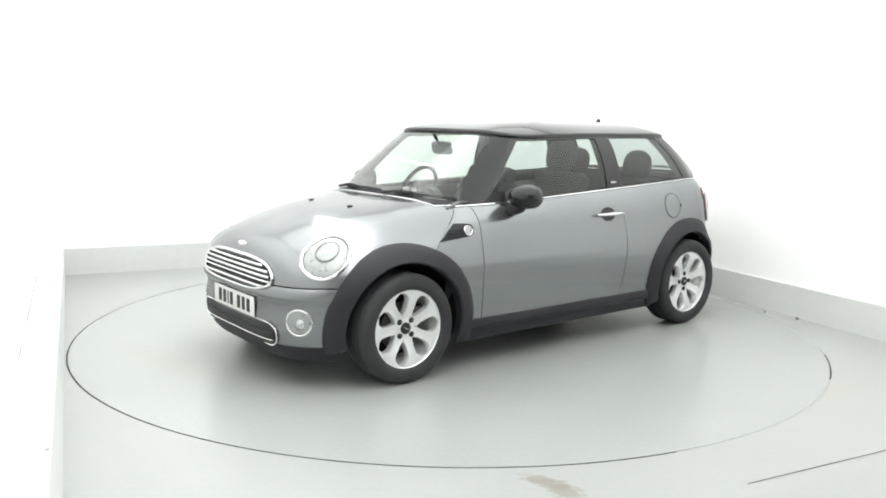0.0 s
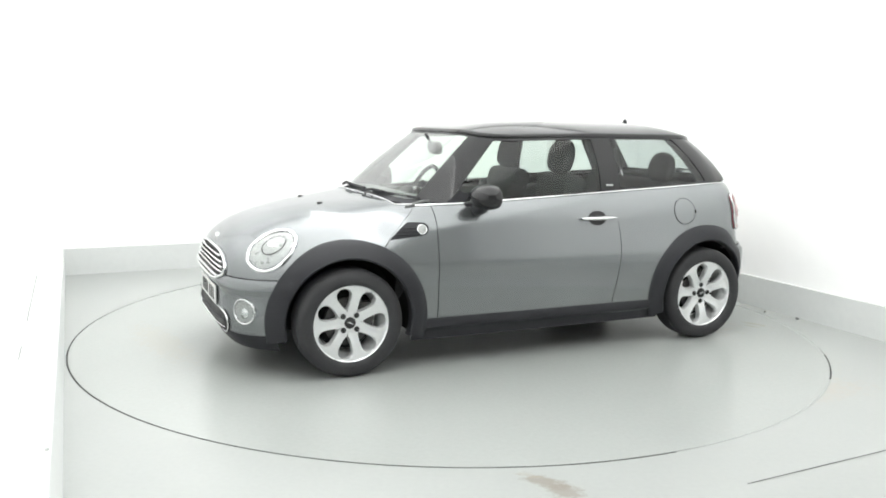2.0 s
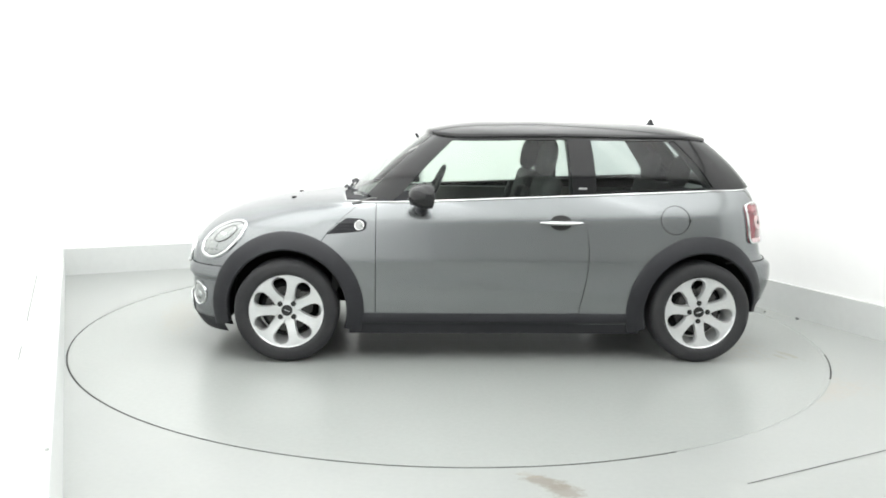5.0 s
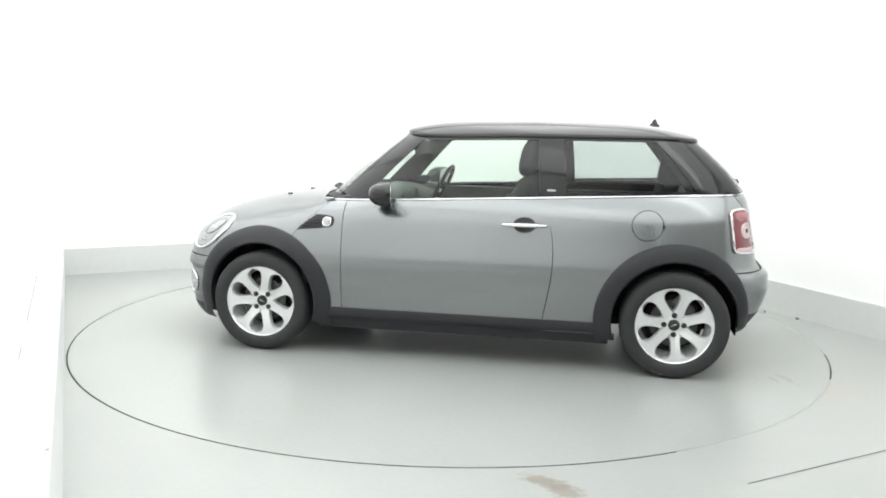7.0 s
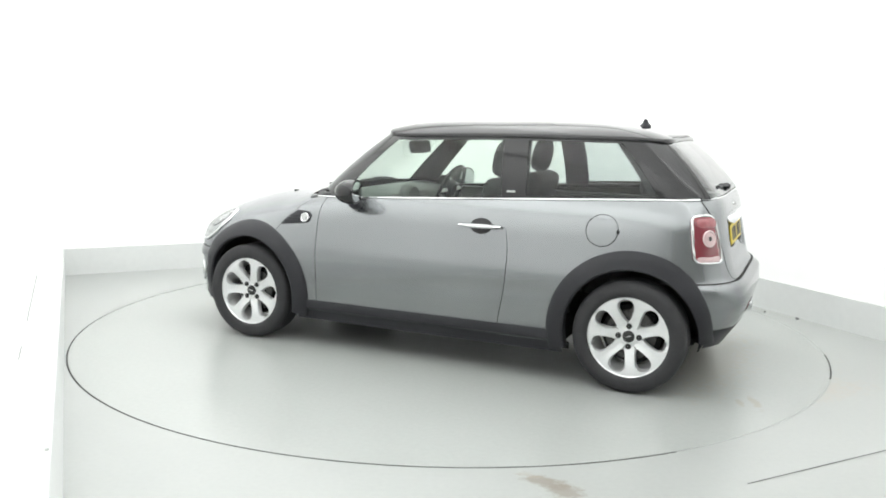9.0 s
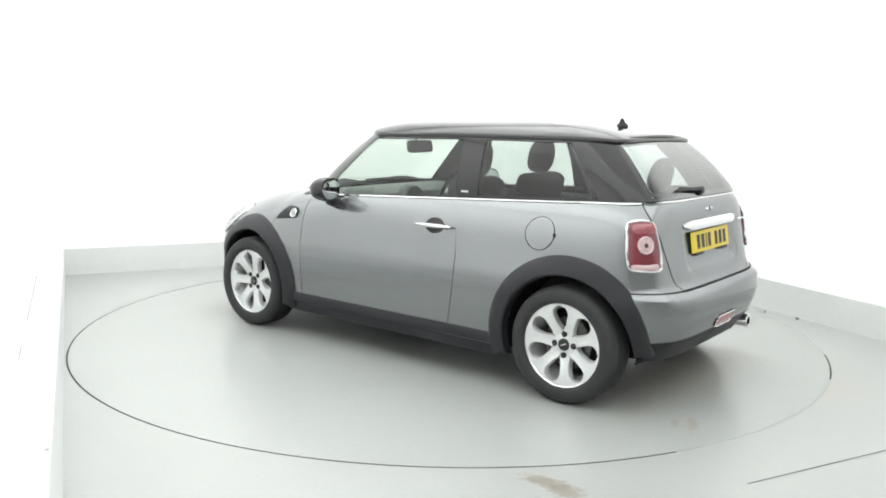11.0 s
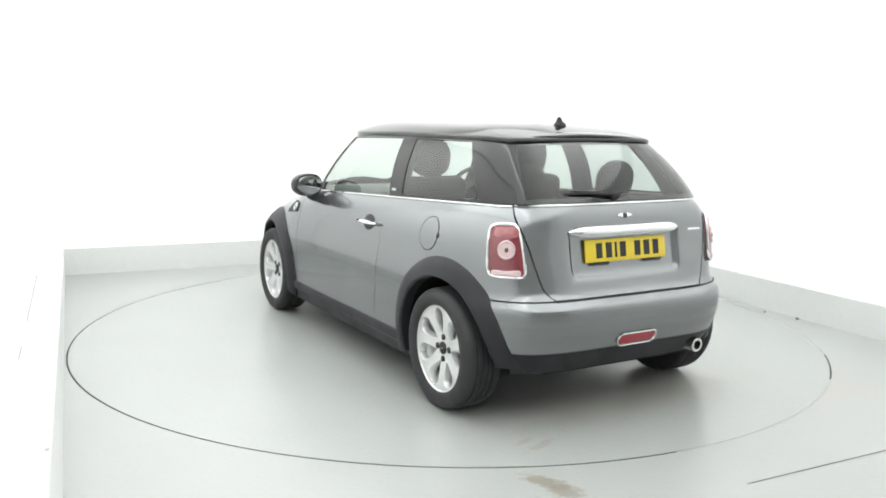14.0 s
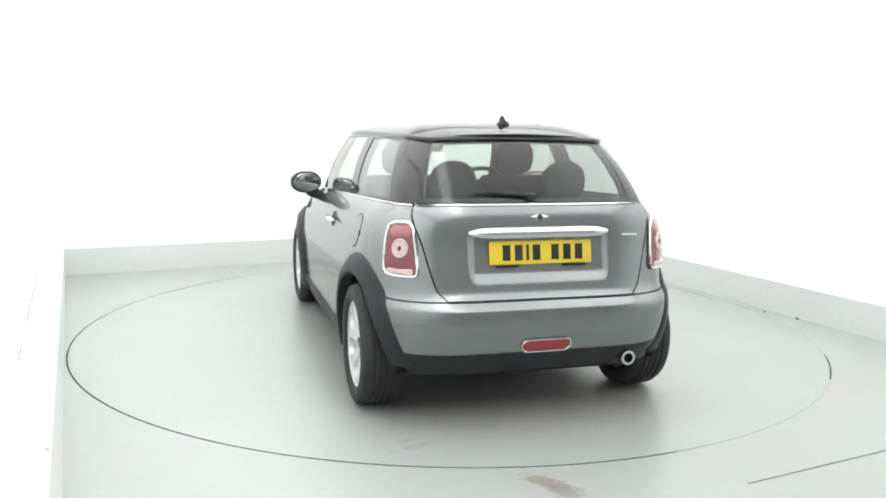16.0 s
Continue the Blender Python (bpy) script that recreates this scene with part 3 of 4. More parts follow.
# ---- greenhouse: outlines at belt and at roof edge ----
def ring_point(kind, v, level):
    """Outline at belt (level 0) or at the roof edge (level 1)."""
    xf, xr, n_f, n_r = ((0.90, -1.612, 4.6, 9.0), (0.40, -1.335, 6.0, 10.0))[level]
    x0 = -0.35

    def b(x):
        if level == 0:
            return 0.698
        return 0.584 - 0.06 * min(max((0.0 - x) / 1.33, 0), 1) ** 1.5
    if kind == "F":
        x = x0 + (xf - x0) * (1 - abs(v) ** n_f) ** (1 / n_f)
        y = v * (0.735 if level == 0 else b(x))
    elif kind == "R":
        x = x0 + (xr - x0) * (1 - abs(v) ** n_r) ** (1 / n_r)
        y = v * (0.648 if level == 0 else 0.512)
    else:
        x = v[level]
        f = (x - x0) / ((xf if x > x0 else xr) - x0)
        n = n_f if x > x0 else n_r
        y = b(x) * max(1 - abs(f) ** n, 0) ** (1 / n)
        if level == 0:
            y = ysec(x, belt_z(x)) - 0.006
    if level == 0:
        z = belt_z(x) + 0.004
        if kind == "F":
            z = 0.955 + 0.012 * (1 - v * v)
    else:
        z = curve((-1.4, 1.325), (-1.1, 1.338), (-0.4, 1.340), (0.2, 1.330), (0.3, 1.335), (0.42, 1.362))(x)
        if kind == "R":
            z = 1.325 + 0.012 * (1 - v * v)
    return Vector((x, y, z))


def green(kind, v, k, s=1, off=0.0):
    """Greenhouse skin between belt and roof edge, slightly domed."""
    a, b = ring_point(kind, v, 0), ring_point(kind, v, 1)
    p = a.lerp(b, k)
    out = Vector((p.x + 0.35, p.y * 2.2, 0.25)).normalized()
    p += out * (0.022 * 4 * k * (1 - k) + off)
    return Vector((p.x, p.y * s, p.z))


def columns(c0, c1, n):
    """Columns between two marks of the same or of neighbouring kinds."""
    out = []
    if c0[0] == c1[0] == "S":
        for i in range(n + 1):
            f = i / n
            out.append(("S", (c0[1][0] + (c1[1][0] - c0[1][0]) * f, c0[1][1] + (c1[1][1] - c0[1][1]) * f)))
    else:
        for i in range(n + 1):
            out.append((c0[0], c0[1] + (c1[1] - c0[1]) * i / n))
    return out


def skin(name, mat, cols, k0, k1, s=1, off=0.0, rows=12, label="", solid=0.004, parent=None):
    pts = [[green(kd, v, k, s, off) for kd, v in cols] for k in steps(k0, k1, rows)]
    return part(name, grid(bmesh.new(), pts), mat, parent or car, label, solid=0.0 if mat in (m_glass, m_dglass) else solid)


A0, A1 = ("F", 0.80), ("S", (0.60, 0.24))
B0, B1 = ("S", (-0.455, -0.425)), ("S", (-0.56, -0.53))
C0, C1 = ("S", (-1.40, -1.14)), ("R", 0.885)


def make_greenhouse():
    skin("windscreen", m_glass, columns(("F", -0.80), A0, 36), 0.0, 0.965, label="clear windscreen", off=-0.004)
    skin("windscreen_header", m_black, columns(("F", -0.86), ("F", 0.86), 36), 0.955, 1.0, label="gloss black windscreen header", rows=3)
    for s in (1, -1):
        ap = [("F", v) for v in steps(0.795, 0.862, 5)] + columns(("S", (0.70, 0.325)), A1, 4)
        skin("a_pillar", m_black, ap, -0.01, 1.0, s, label="gloss black front roof pillar")
        skin("side_window", m_glass, columns(A1, B0, 20), 0.0, 0.955, s, -0.006, label="greenish side window")
        skin("b_pillar", m_black, columns(B0, ("S", (-0.60, -0.57)), 5), 0.0, 1.0, s, 0.0, label="gloss black centre pillar")
        skin("quarter_window", m_dglass, columns(B1, C0, 20), 0.03, 0.93, s, -0.004, label="tinted rear quarter window")
        cp = columns(("S", (-1.33, -1.08)), ("S", (-1.50, -1.21)), 6) + [("R", v) for v in steps(0.893, 0.872, 4)]
        skin("c_pillar", m_black, cp, 0.0, 1.0, s, 0.0, label="gloss black rear roof pillar")
        skin("roof_rail", m_black, columns(A1, C0, 30), 0.94, 1.0, s, 0.0, label="gloss black roof rail", rows=3)
        skin("window_rail", m_black, columns(B1, C0, 12), 0.0, 0.04, s, 0.0, label="black window edge", rows=2)
        # chrome belt line
        path = [side_p(x, belt_z(x) - 0.002, s, 0.002) for x in steps(-1.42, 0.80, 40)]
        path = [round_p(-1.2, a, belt_z(-1.2 - 0.35 * min((a - 90) / 40, 1)) - 0.003, s, 0.003) for a in steps(gate_angle(1.04) - 0.3, 112, 6)] + [p for p in path if p.x > -1.30]
        part("belt_trim", tube(path, 0.0065, 6), m_chrome, car, "chrome belt-line strip")
    skin("rear_window", m_dglass, columns(("R", -0.848), ("R", 0.848), 40), 0.0, 0.965, label="tinted rear window", off=0.002)
    for s in (1, -1):
        skin("rear_window_edge", m_black, [("R", v) for v in steps(0.872, 0.84, 5)], 0.0, 1.0, s, 0.0, label="gloss black rear window edge")
    skin("rear_header", m_black, columns(("R", -0.885), ("R", 0.885), 30), 0.93, 1.0, label="gloss black rear window header", rows=3)
    skin("rear_window_sill", m_black, columns(("R", -0.885), ("R", 0.885), 30), 0.0, 0.07, label="gloss black rear window lower edge", rows=3)
    g = gate_angle(1.04) + 0.5
    part("tailgate_trim", tube([round_p(-1.2, a, 1.040, 1, 0.003) for a in steps(g, 360 - g, 40)], 0.0065, 6), m_chrome, car, "chrome strip under the rear window")
    # cowl panel between bonnet and windscreen
    rows = []
    for v in steps(-0.95, 0.95, 30):
        a = ring_point("F", v, 0)
        rows.append([Vector((a.x + o, a.y * f, a.z + dz)) for o, f, dz in ((-0.03, 0.98, 0.02), (0.0, 1.0, 0.0), (0.035, 1.0, -0.012), (0.05, 1.0, -0.06))])
    part("cowl", grid(bmesh.new(), rows), m_plastic, car, "black scuttle panel", solid=0.004)


def make_roof():
    ring = []
    marks = [("F", v) for v in steps(0, 0.862, 14)] + columns(("S", (0.70, 0.325)), ("S", (-1.50, -1.20)), 34) + [("R", v) for v in steps(0.893, 0, 14)]
    half = [ring_point(kd, v, 1) for kd, v in marks]
    ring = half + [Vector((p.x, -p.y, p.z)) for p in half[-2:0:-1]]
    cx, top = -0.45, 1.432
    rows = []
    for rho, lift in ((0.985, -0.012), (1.006, -0.012), (1.016, -0.004), (1.016, 0.006), (1.006, 0.016)):
        rows.append([Vector((cx + (p.x - cx) * rho, p.y * rho, p.z + lift)) for p in ring])
    for i in range(1, 21):
        rho = 1 - (i / 20) ** 1.6 * 0.995
        row = []
        for p in ring:
            zt = p.z + 0.016
            row.append(Vector((cx + (p.x - cx) * rho * 1.006, p.y * rho * 1.006, zt + (top - zt) * (1 - rho ** 4.2))))
        rows.append(row)
    part("roof", grid(bmesh.new(), rows, loop=True), m_black, car, "gloss black roof", angle=50)
    # spoiler over the rear window
    rows = []
    for y in steps(-0.485, 0.485, 34):
        k = 1 - (abs(y) / 0.53) ** 3.5
        xt = -1.245 - 0.10 * k
        za = 1.352 + 0.031 * (1 - (y / 0.56) ** 2) - 0.016 * (abs(y) / 0.485) ** 8
        f = 0.3 + 0.7 * (1 - (abs(y) / 0.505) ** 6)
        rows.append([Vector(p) for p in ((-1.12, y, za - 0.012), (-1.2, y, za - 0.001), (xt + 0.02, y, za - 0.010), (xt, y, za - 0.012 - 0.006 * f), (xt, y, za - 0.012 - 0.016 * f), (xt + 0.03, y, za - 0.012 - 0.022 * f), (-1.2, y, za - 0.012 - 0.033 * f))])
    part("spoiler", grid(bmesh.new(), rows, loop=False), m_black, car, "gloss black roof spoiler", solid=0.004)
    # aerial foot
    bm = revolve([(0.001, -0.012), (0.036, -0.012), (0.033, 0.014), (0.018, 0.028), (0.011, 0.048), (0.001, 0.054)], n=20)
    bmesh.ops.transform(bm, matrix=pose(-1.11, 0, 1.402, 90 - 8), verts=bm.verts)
    part("aerial", bm, m_plastic, car, "black aerial foot")


def make_interior():
    # headliner under the roof
    marks = [("F", v) for v in steps(0, 0.862, 10)] + columns(("S", (0.70, 0.325)), ("S", (-1.50, -1.20)), 24) + [("R", v) for v in steps(0.893, 0, 10)]
    half = [green(kd, v, 0.97, 1, -0.03) for kd, v in marks]
    ring = half + [Vector((p.x, -p.y, p.z)) for p in half[-2:0:-1]]
    rows = [[Vector((-0.45 + (p.x + 0.45) * r, p.y * r, p.z + 0.05 * (1 - r ** 2))) for p in ring] for r in (1, 0.8, 0.5, 0.2, 0.01)]
    part("headliner", grid(bmesh.new(), rows, loop=True), m_liner, car, "pale grey headliner")
    # door cards and rear side trims with armrests
    for s in (1, -1):
        rows = [[side_p(x, z, s, -0.05 - 0.02 * math.sin((z - 0.3) * 4)) for x in steps(-1.35, 0.72, 70)] for z in steps(0.25, 0.94, 28)]
        part("door_card", grid(bmesh.new(), rows, off_arch), m_trim, car, "dark grey inner door trim", solid=0.01)
        part("armrest", box(0.5, 0.07, 0.05, (0.1, s * 0.69, 0.78), 0.02), m_trim, car)
        for name, c0, c1, k0 in (("pillar_trim", ("S", (-0.445, -0.42)), ("S", (-0.61, -0.585)), 0.0), ("quarter_trim", ("S", (-1.30, -1.07)), ("S", (-1.47, -1.18)), 0.0)):
            skin(name, m_plastic, columns(c0, c1, 6), k0, 0.98, s, -0.035, label="dark grey inner pillar trim", solid=0.008)
    # dashboard
    rows = []
    for y in steps(-0.64, 0.64, 24):
        e = 1 - 0.25 * (abs(y) / 0.64) ** 4
        rows.append([Vector(p) for p in ((0.86, y, 0.93), (0.74, y, 0.965 * 1), (0.60, y, 0.955), (0.50, y, 0.925), (0.46 * e + 0.02, y, 0.88), (0.45 * e + 0.02, y, 0.74), (0.50, y, 0.62), (0.6, y, 0.5))])
    part("dashboard", grid(bmesh.new(), rows), m_trim, car, "dark grey dashboard", solid=0.01)
    bm = revolve([(0.002, 0.012), (0.09, 0.012), (0.10, 0.0), (0.105, -0.02), (0.105, -0.06)], n=32)
    bmesh.ops.transform(bm, matrix=pose(0.45, 0, 0.88, 0, 0, 90) @ pose(0, 0, 0, 0, 0, 0), verts=bm.verts)
    part("speedometer", bm, m_trim, car, "round central speedometer")
    # steering wheel on the right
    m = pose(0.33, -0.355, 0.935, 0, -25, 0)
    ringpts = [m @ Vector((0, 0.18 * math.cos(2 * math.pi * i / 40), 0.18 * math.sin(2 * math.pi * i / 40))) for i in range(40)]
    w = part("steering_wheel", tube(ringpts, 0.015, closed=True), m_plastic, car, "black steering wheel")
    bm = bmesh.new()
    for a in (0, 180, 270):
        d = Vector((0, math.cos(radians(a)), math.sin(radians(a))))
        tube([m @ (d * 0.03), m @ (d * 0.17)], 0.014, 6, bm=bm)
    part("steering_spokes", bm, m_alloy, w)
    bm = revolve([(0.001, 0.03), (0.05, 0.028), (0.065, 0.01), (0.065, -0.03)], n=24)
    bmesh.ops.transform(bm, matrix=m @ pose(0, 0, 0, 0, 0, 90), verts=bm.verts)
    part("steering_hub", bm, m_plastic, w)
    # inner mirror
    bm = box(0.05, 0.22, 0.085, (0.40, -0.0, 1.245), 0.024, pose(0, 0, 0, 0, 12, -8), 3)
    tube([(0.42, 0, 1.27), (0.47, 0, 1.335)], 0.01, 6, bm=bm)
    part("inner_mirror", bm, m_plastic, car, "black inner rear-view mirror")


def cushion(sx, sy, sz, at, ry, bev, n=3):
    return box(sx, sy, sz, at, bev, pose(0, 0, 0, 0, ry), n)


def dome(rx, ry, rz, at, tilt):
    """A padded head restraint: broad rounded top, flatter foot."""
    bm = bmesh.new()
    bmesh.ops.create_uvsphere(bm, u_segments=28, v_segments=18, radius=1)
    bow = lambda a, p: math.copysign(abs(a) ** p, a)
    for v in bm.verts:
        x, y, z = v.co
        v.co = Vector((rx * bow(x, 0.75), ry * bow(y, 0.8) * (1 if z < 0.2 else 1 - 0.12 * (z - 0.2)), rz * bow(z, 0.85 if z > 0 else 0.6)))
    bmesh.ops.transform(bm, matrix=pose(*at, 0, tilt, 0), verts=bm.verts)
    return bm


def make_seats():
    for s in (1, -1):
        seat = part("front_seat", cushion(0.5, 0.5, 0.16, (0.0, s * 0.36, 0.52), -8, 0.05), m_cloth, car, "dark cloth front seat")
        bm = cushion(0.13, 0.46, 0.60, (-0.29, s * 0.36, 0.80), -16, 0.05)
        box(0.16, 0.07, 0.46, (-0.25, s * 0.36 + 0.21, 0.76), 0.03, pose(0, 0, 0, 0, -16), 2, bm)
        box(0.16, 0.07, 0.46, (-0.25, s * 0.36 - 0.21, 0.76), 0.03, pose(0, 0, 0, 0, -16), 2, bm)
        part("backrest", bm, m_cloth, seat)
        part("head_restraint", dome(0.055, 0.125, 0.115, (-0.355, s * 0.36, 1.205), -12), m_cloth, seat)
        for dy in (-0.06, 0.06):
            part("head_restraint_post", tube([(-0.36, s * 0.36 + dy, 1.07), (-0.355, s * 0.36 + dy, 1.14)], 0.006, 6), m_chrome, seat)
    bench = part("rear_seat", cushion(0.5, 1.1, 0.16, (-0.85, 0, 0.55), -6, 0.05), m_cloth, car, "dark cloth rear bench")
    part("backrest", cushion(0.12, 1.12, 0.52, (-1.16, 0, 0.78), -18, 0.05), m_cloth, bench)
    for s in (1, -1):
        part("head_restraint", dome(0.05, 0.122, 0.105, (-1.225, s * 0.305, 1.122), -12), m_cloth, bench)
    part("parcel_shelf", box(0.34, 1.12, 0.025, (-1.40, 0, 0.985), 0.01), m_trim, car, "dark grey parcel shelf")


def make_wheel():
    R = HUB_Z
    prof = [(0.205, -0.085), (0.217, -0.096), (0.24, -0.103), (0.27, -0.103), (0.292, -0.094), (R - 0.004, -0.078), (R, -0.06)]
    for y in (-0.045, -0.015, 0.015, 0.045):
        prof += [(R, y - 0.004), (R - 0.007, y - 0.0035), (R - 0.007, y + 0.0035), (R, y + 0.004)]
    prof += [(R, 0.06), (R - 0.004, 0.078), (0.292, 0.094), (0.27, 0.103), (0.242, 0.103), (0.227, 0.098), (0.217, 0.085)]
    wheel = part("wheel", revolve(prof, n=72), m_rubber, car, "black tyre on a silver seven-spoke alloy wheel", angle=50)
    prof = [(0.205, 0.076), (0.217, 0.088), (0.222, 0.094), (0.2235, 0.089), (0.213, 0.078), (0.206, 0.066), (0.196, 0.03), (0.178, 0.0), (0.178, -0.06), (0.205, -0.09)]
    part("rim", revolve([(r * 1.025, y) for r, y in prof], n=72), m_alloy, wheel, "silver alloy rim")
    def hole(r):
        """Half width of the opening between two spokes."""
        t = (r - 0.078) / 0.118
        if t <= 0 or t >= 1:
            return 0.0
        return 0.040 * min(1, (t / 0.66) ** 0.66) * (1 - max(0, (t - 0.70) / 0.30) ** 2.4) ** 0.5
    face_y = curve((0.04, 0.052), (0.07, 0.056), (0.10, 0.064), (0.13, 0.071), (0.16, 0.076), (0.19, 0.079), (0.215, 0.080))
    for i in range(7):
        a0 = 2 * math.pi * i / 7
        rows = []
        for r in (0.04, 0.065, 0.077, 0.079, 0.082, 0.087, 0.095, 0.105, 0.115, 0.128, 0.142, 0.155, 0.166, 0.175, 0.182, 0.187, 0.191, 0.194, 0.1955, 0.199, 0.206, 0.214):
            h = math.pi / 7 - hole(r) / r
            q = r * 1.025
            rows.append([Vector((q * math.cos(a0 + h * t), face_y(r) + dy, q * math.sin(a0 + h * t))) for t, dy in ((-1.0, -0.04), (-1.0, -0.010), (-0.84, -0.001), (-0.4, -0.001), (0, -0.004), (0.4, -0.001), (0.84, -0.001), (1.0, -0.010), (1.0, -0.04))])
        part("spoke", grid(bmesh.new(), rows), m_alloy, wheel)
    part("hub", revolve([(0.001, 0.055), (0.03, 0.055), (0.05, 0.053), (0.064, 0.050), (0.067, 0.03), (0.067, 0.0)], n=36), m_alloy, wheel)
    cap = part("hub_cap", revolve([(0.001, 0.062), (0.026, 0.062), (0.032, 0.059), (0.033, 0.05)], n=28), m_ink, wheel, "black hub cap with a plain pale emblem")
    bm = box(0.034, 0.002, 0.006, (0, 0.0635, 0), 0.0008, pose(0, 0, 0, 0, -25), 1)
    part("emblem", bm, m_chrome, wheel)
    for i in range(4):
        a = math.pi / 2 * (i + 0.5)
        bm = revolve([(0.001, 0.057), (0.011, 0.058), (0.0155, 0.0555), (0.016, 0.04)], n=14)
        bmesh.ops.translate(bm, verts=bm.verts, vec=(0.055 * math.cos(a), 0.002, 0.055 * math.sin(a)))
        part("wheel_bolt", bm, m_ink, wheel)
    part("brake_disc", revolve([(0.05, 0.012), (0.135, 0.012), (0.135, -0.008), (0.05, -0.008)], n=40), m_steel, wheel, "worn steel brake disc")
    part("caliper", box(0.07, 0.06, 0.13, (-0.11, 0.0, 0.04), 0.012), m_steel, wheel)
    part("hub_carrier", revolve([(0.001, 0.0), (0.16, -0.02), (0.17, -0.05), (0.001, -0.055)], n=32), m_under, wheel)
    return wheel


def place_wheels():
    w = make_wheel()
    first = True
    for hx, s, track, turn in ((HX, 1, 0.715, 1), (-HX, 1, 0.722, 45), (HX, -1, 0.715, 30), (-HX, -1, 0.722, 10)):
        m = pose(hx, s * track, HUB_Z, 0, 0, 0 if s > 0 else 180) @ pose(0, 0, 0, 0, turn, 0)
        if first:
            w.matrix_basis = m
            first = False
        else:
            copy_thing(w, m)


# ---- fittings ----
def normal_at(p):
    """Outward normal of the body near p, from the slopes of the surface."""
    p = Vector(p)
    e = 0.004
    g = []
    for ax in range(3):
        d = Vector([e if i == ax else 0 for i in range(3)])
        f = lambda q: ysec(q.x, q.z) - abs(q.y)
        g.append((f(p + d) - f(p - d)) / (2 * e))
    return -Vector(g).normalized()


def make_headlamp(s):
    c = cast((1.25, 0.36, 0.60), Vector((1.606, 0.583, 0.708)) - Vector((1.25, 0.36, 0.60)))
    n = normal_at(c - Vector((0.01, 0.01, 0.0)))
    n = (n + Vector((0.9, 0.25, 0.1))).normalized()
    up = Vector((-0.25, -0.1, 1))
    lamp = rim("headlamp", m_chrome, car, c, n, up, oval(0.116, 0.140, 48), 0.011, 0.004, "round headlamp with chrome surround", s, 1.0)
    patch("reflector", m_reflect, lamp, c, n, up, oval(0.116, 0.140, 40), 0.002, 0, 0.01, 6, "silver reflector bowl", s)
    u0 = up.normalized()
    rim("inner_bezel", m_trim, lamp, c, n, up, oval(0.106, 0.129, 44), 0.003, 0.004, "dark inner bezel", s)
    rim("projector_ring", m_steel, lamp, c + u0 * 0.028, n, up, oval(0.055, 0.068, 32), 0.003, 0.004, "", s)
    patch("projector", m_reflect, lamp, c + u0 * 0.028, n, up, oval(0.05, 0.062, 28), 0.004, 0.004, 0.006, 5, "chrome projector bowl", s)
    patch("bulb", m_chrome, lamp, c + u0 * 0.02, n, up, pill(0.05, 0.018, 0.008), 0.011, 0.002, 0.006, 3, "", s)
    patch("lens", m_lens, lamp, c, n, up, oval(0.115, 0.139, 40), 0.006, 0.016, 0.01, 6, "clear lamp lens", s)


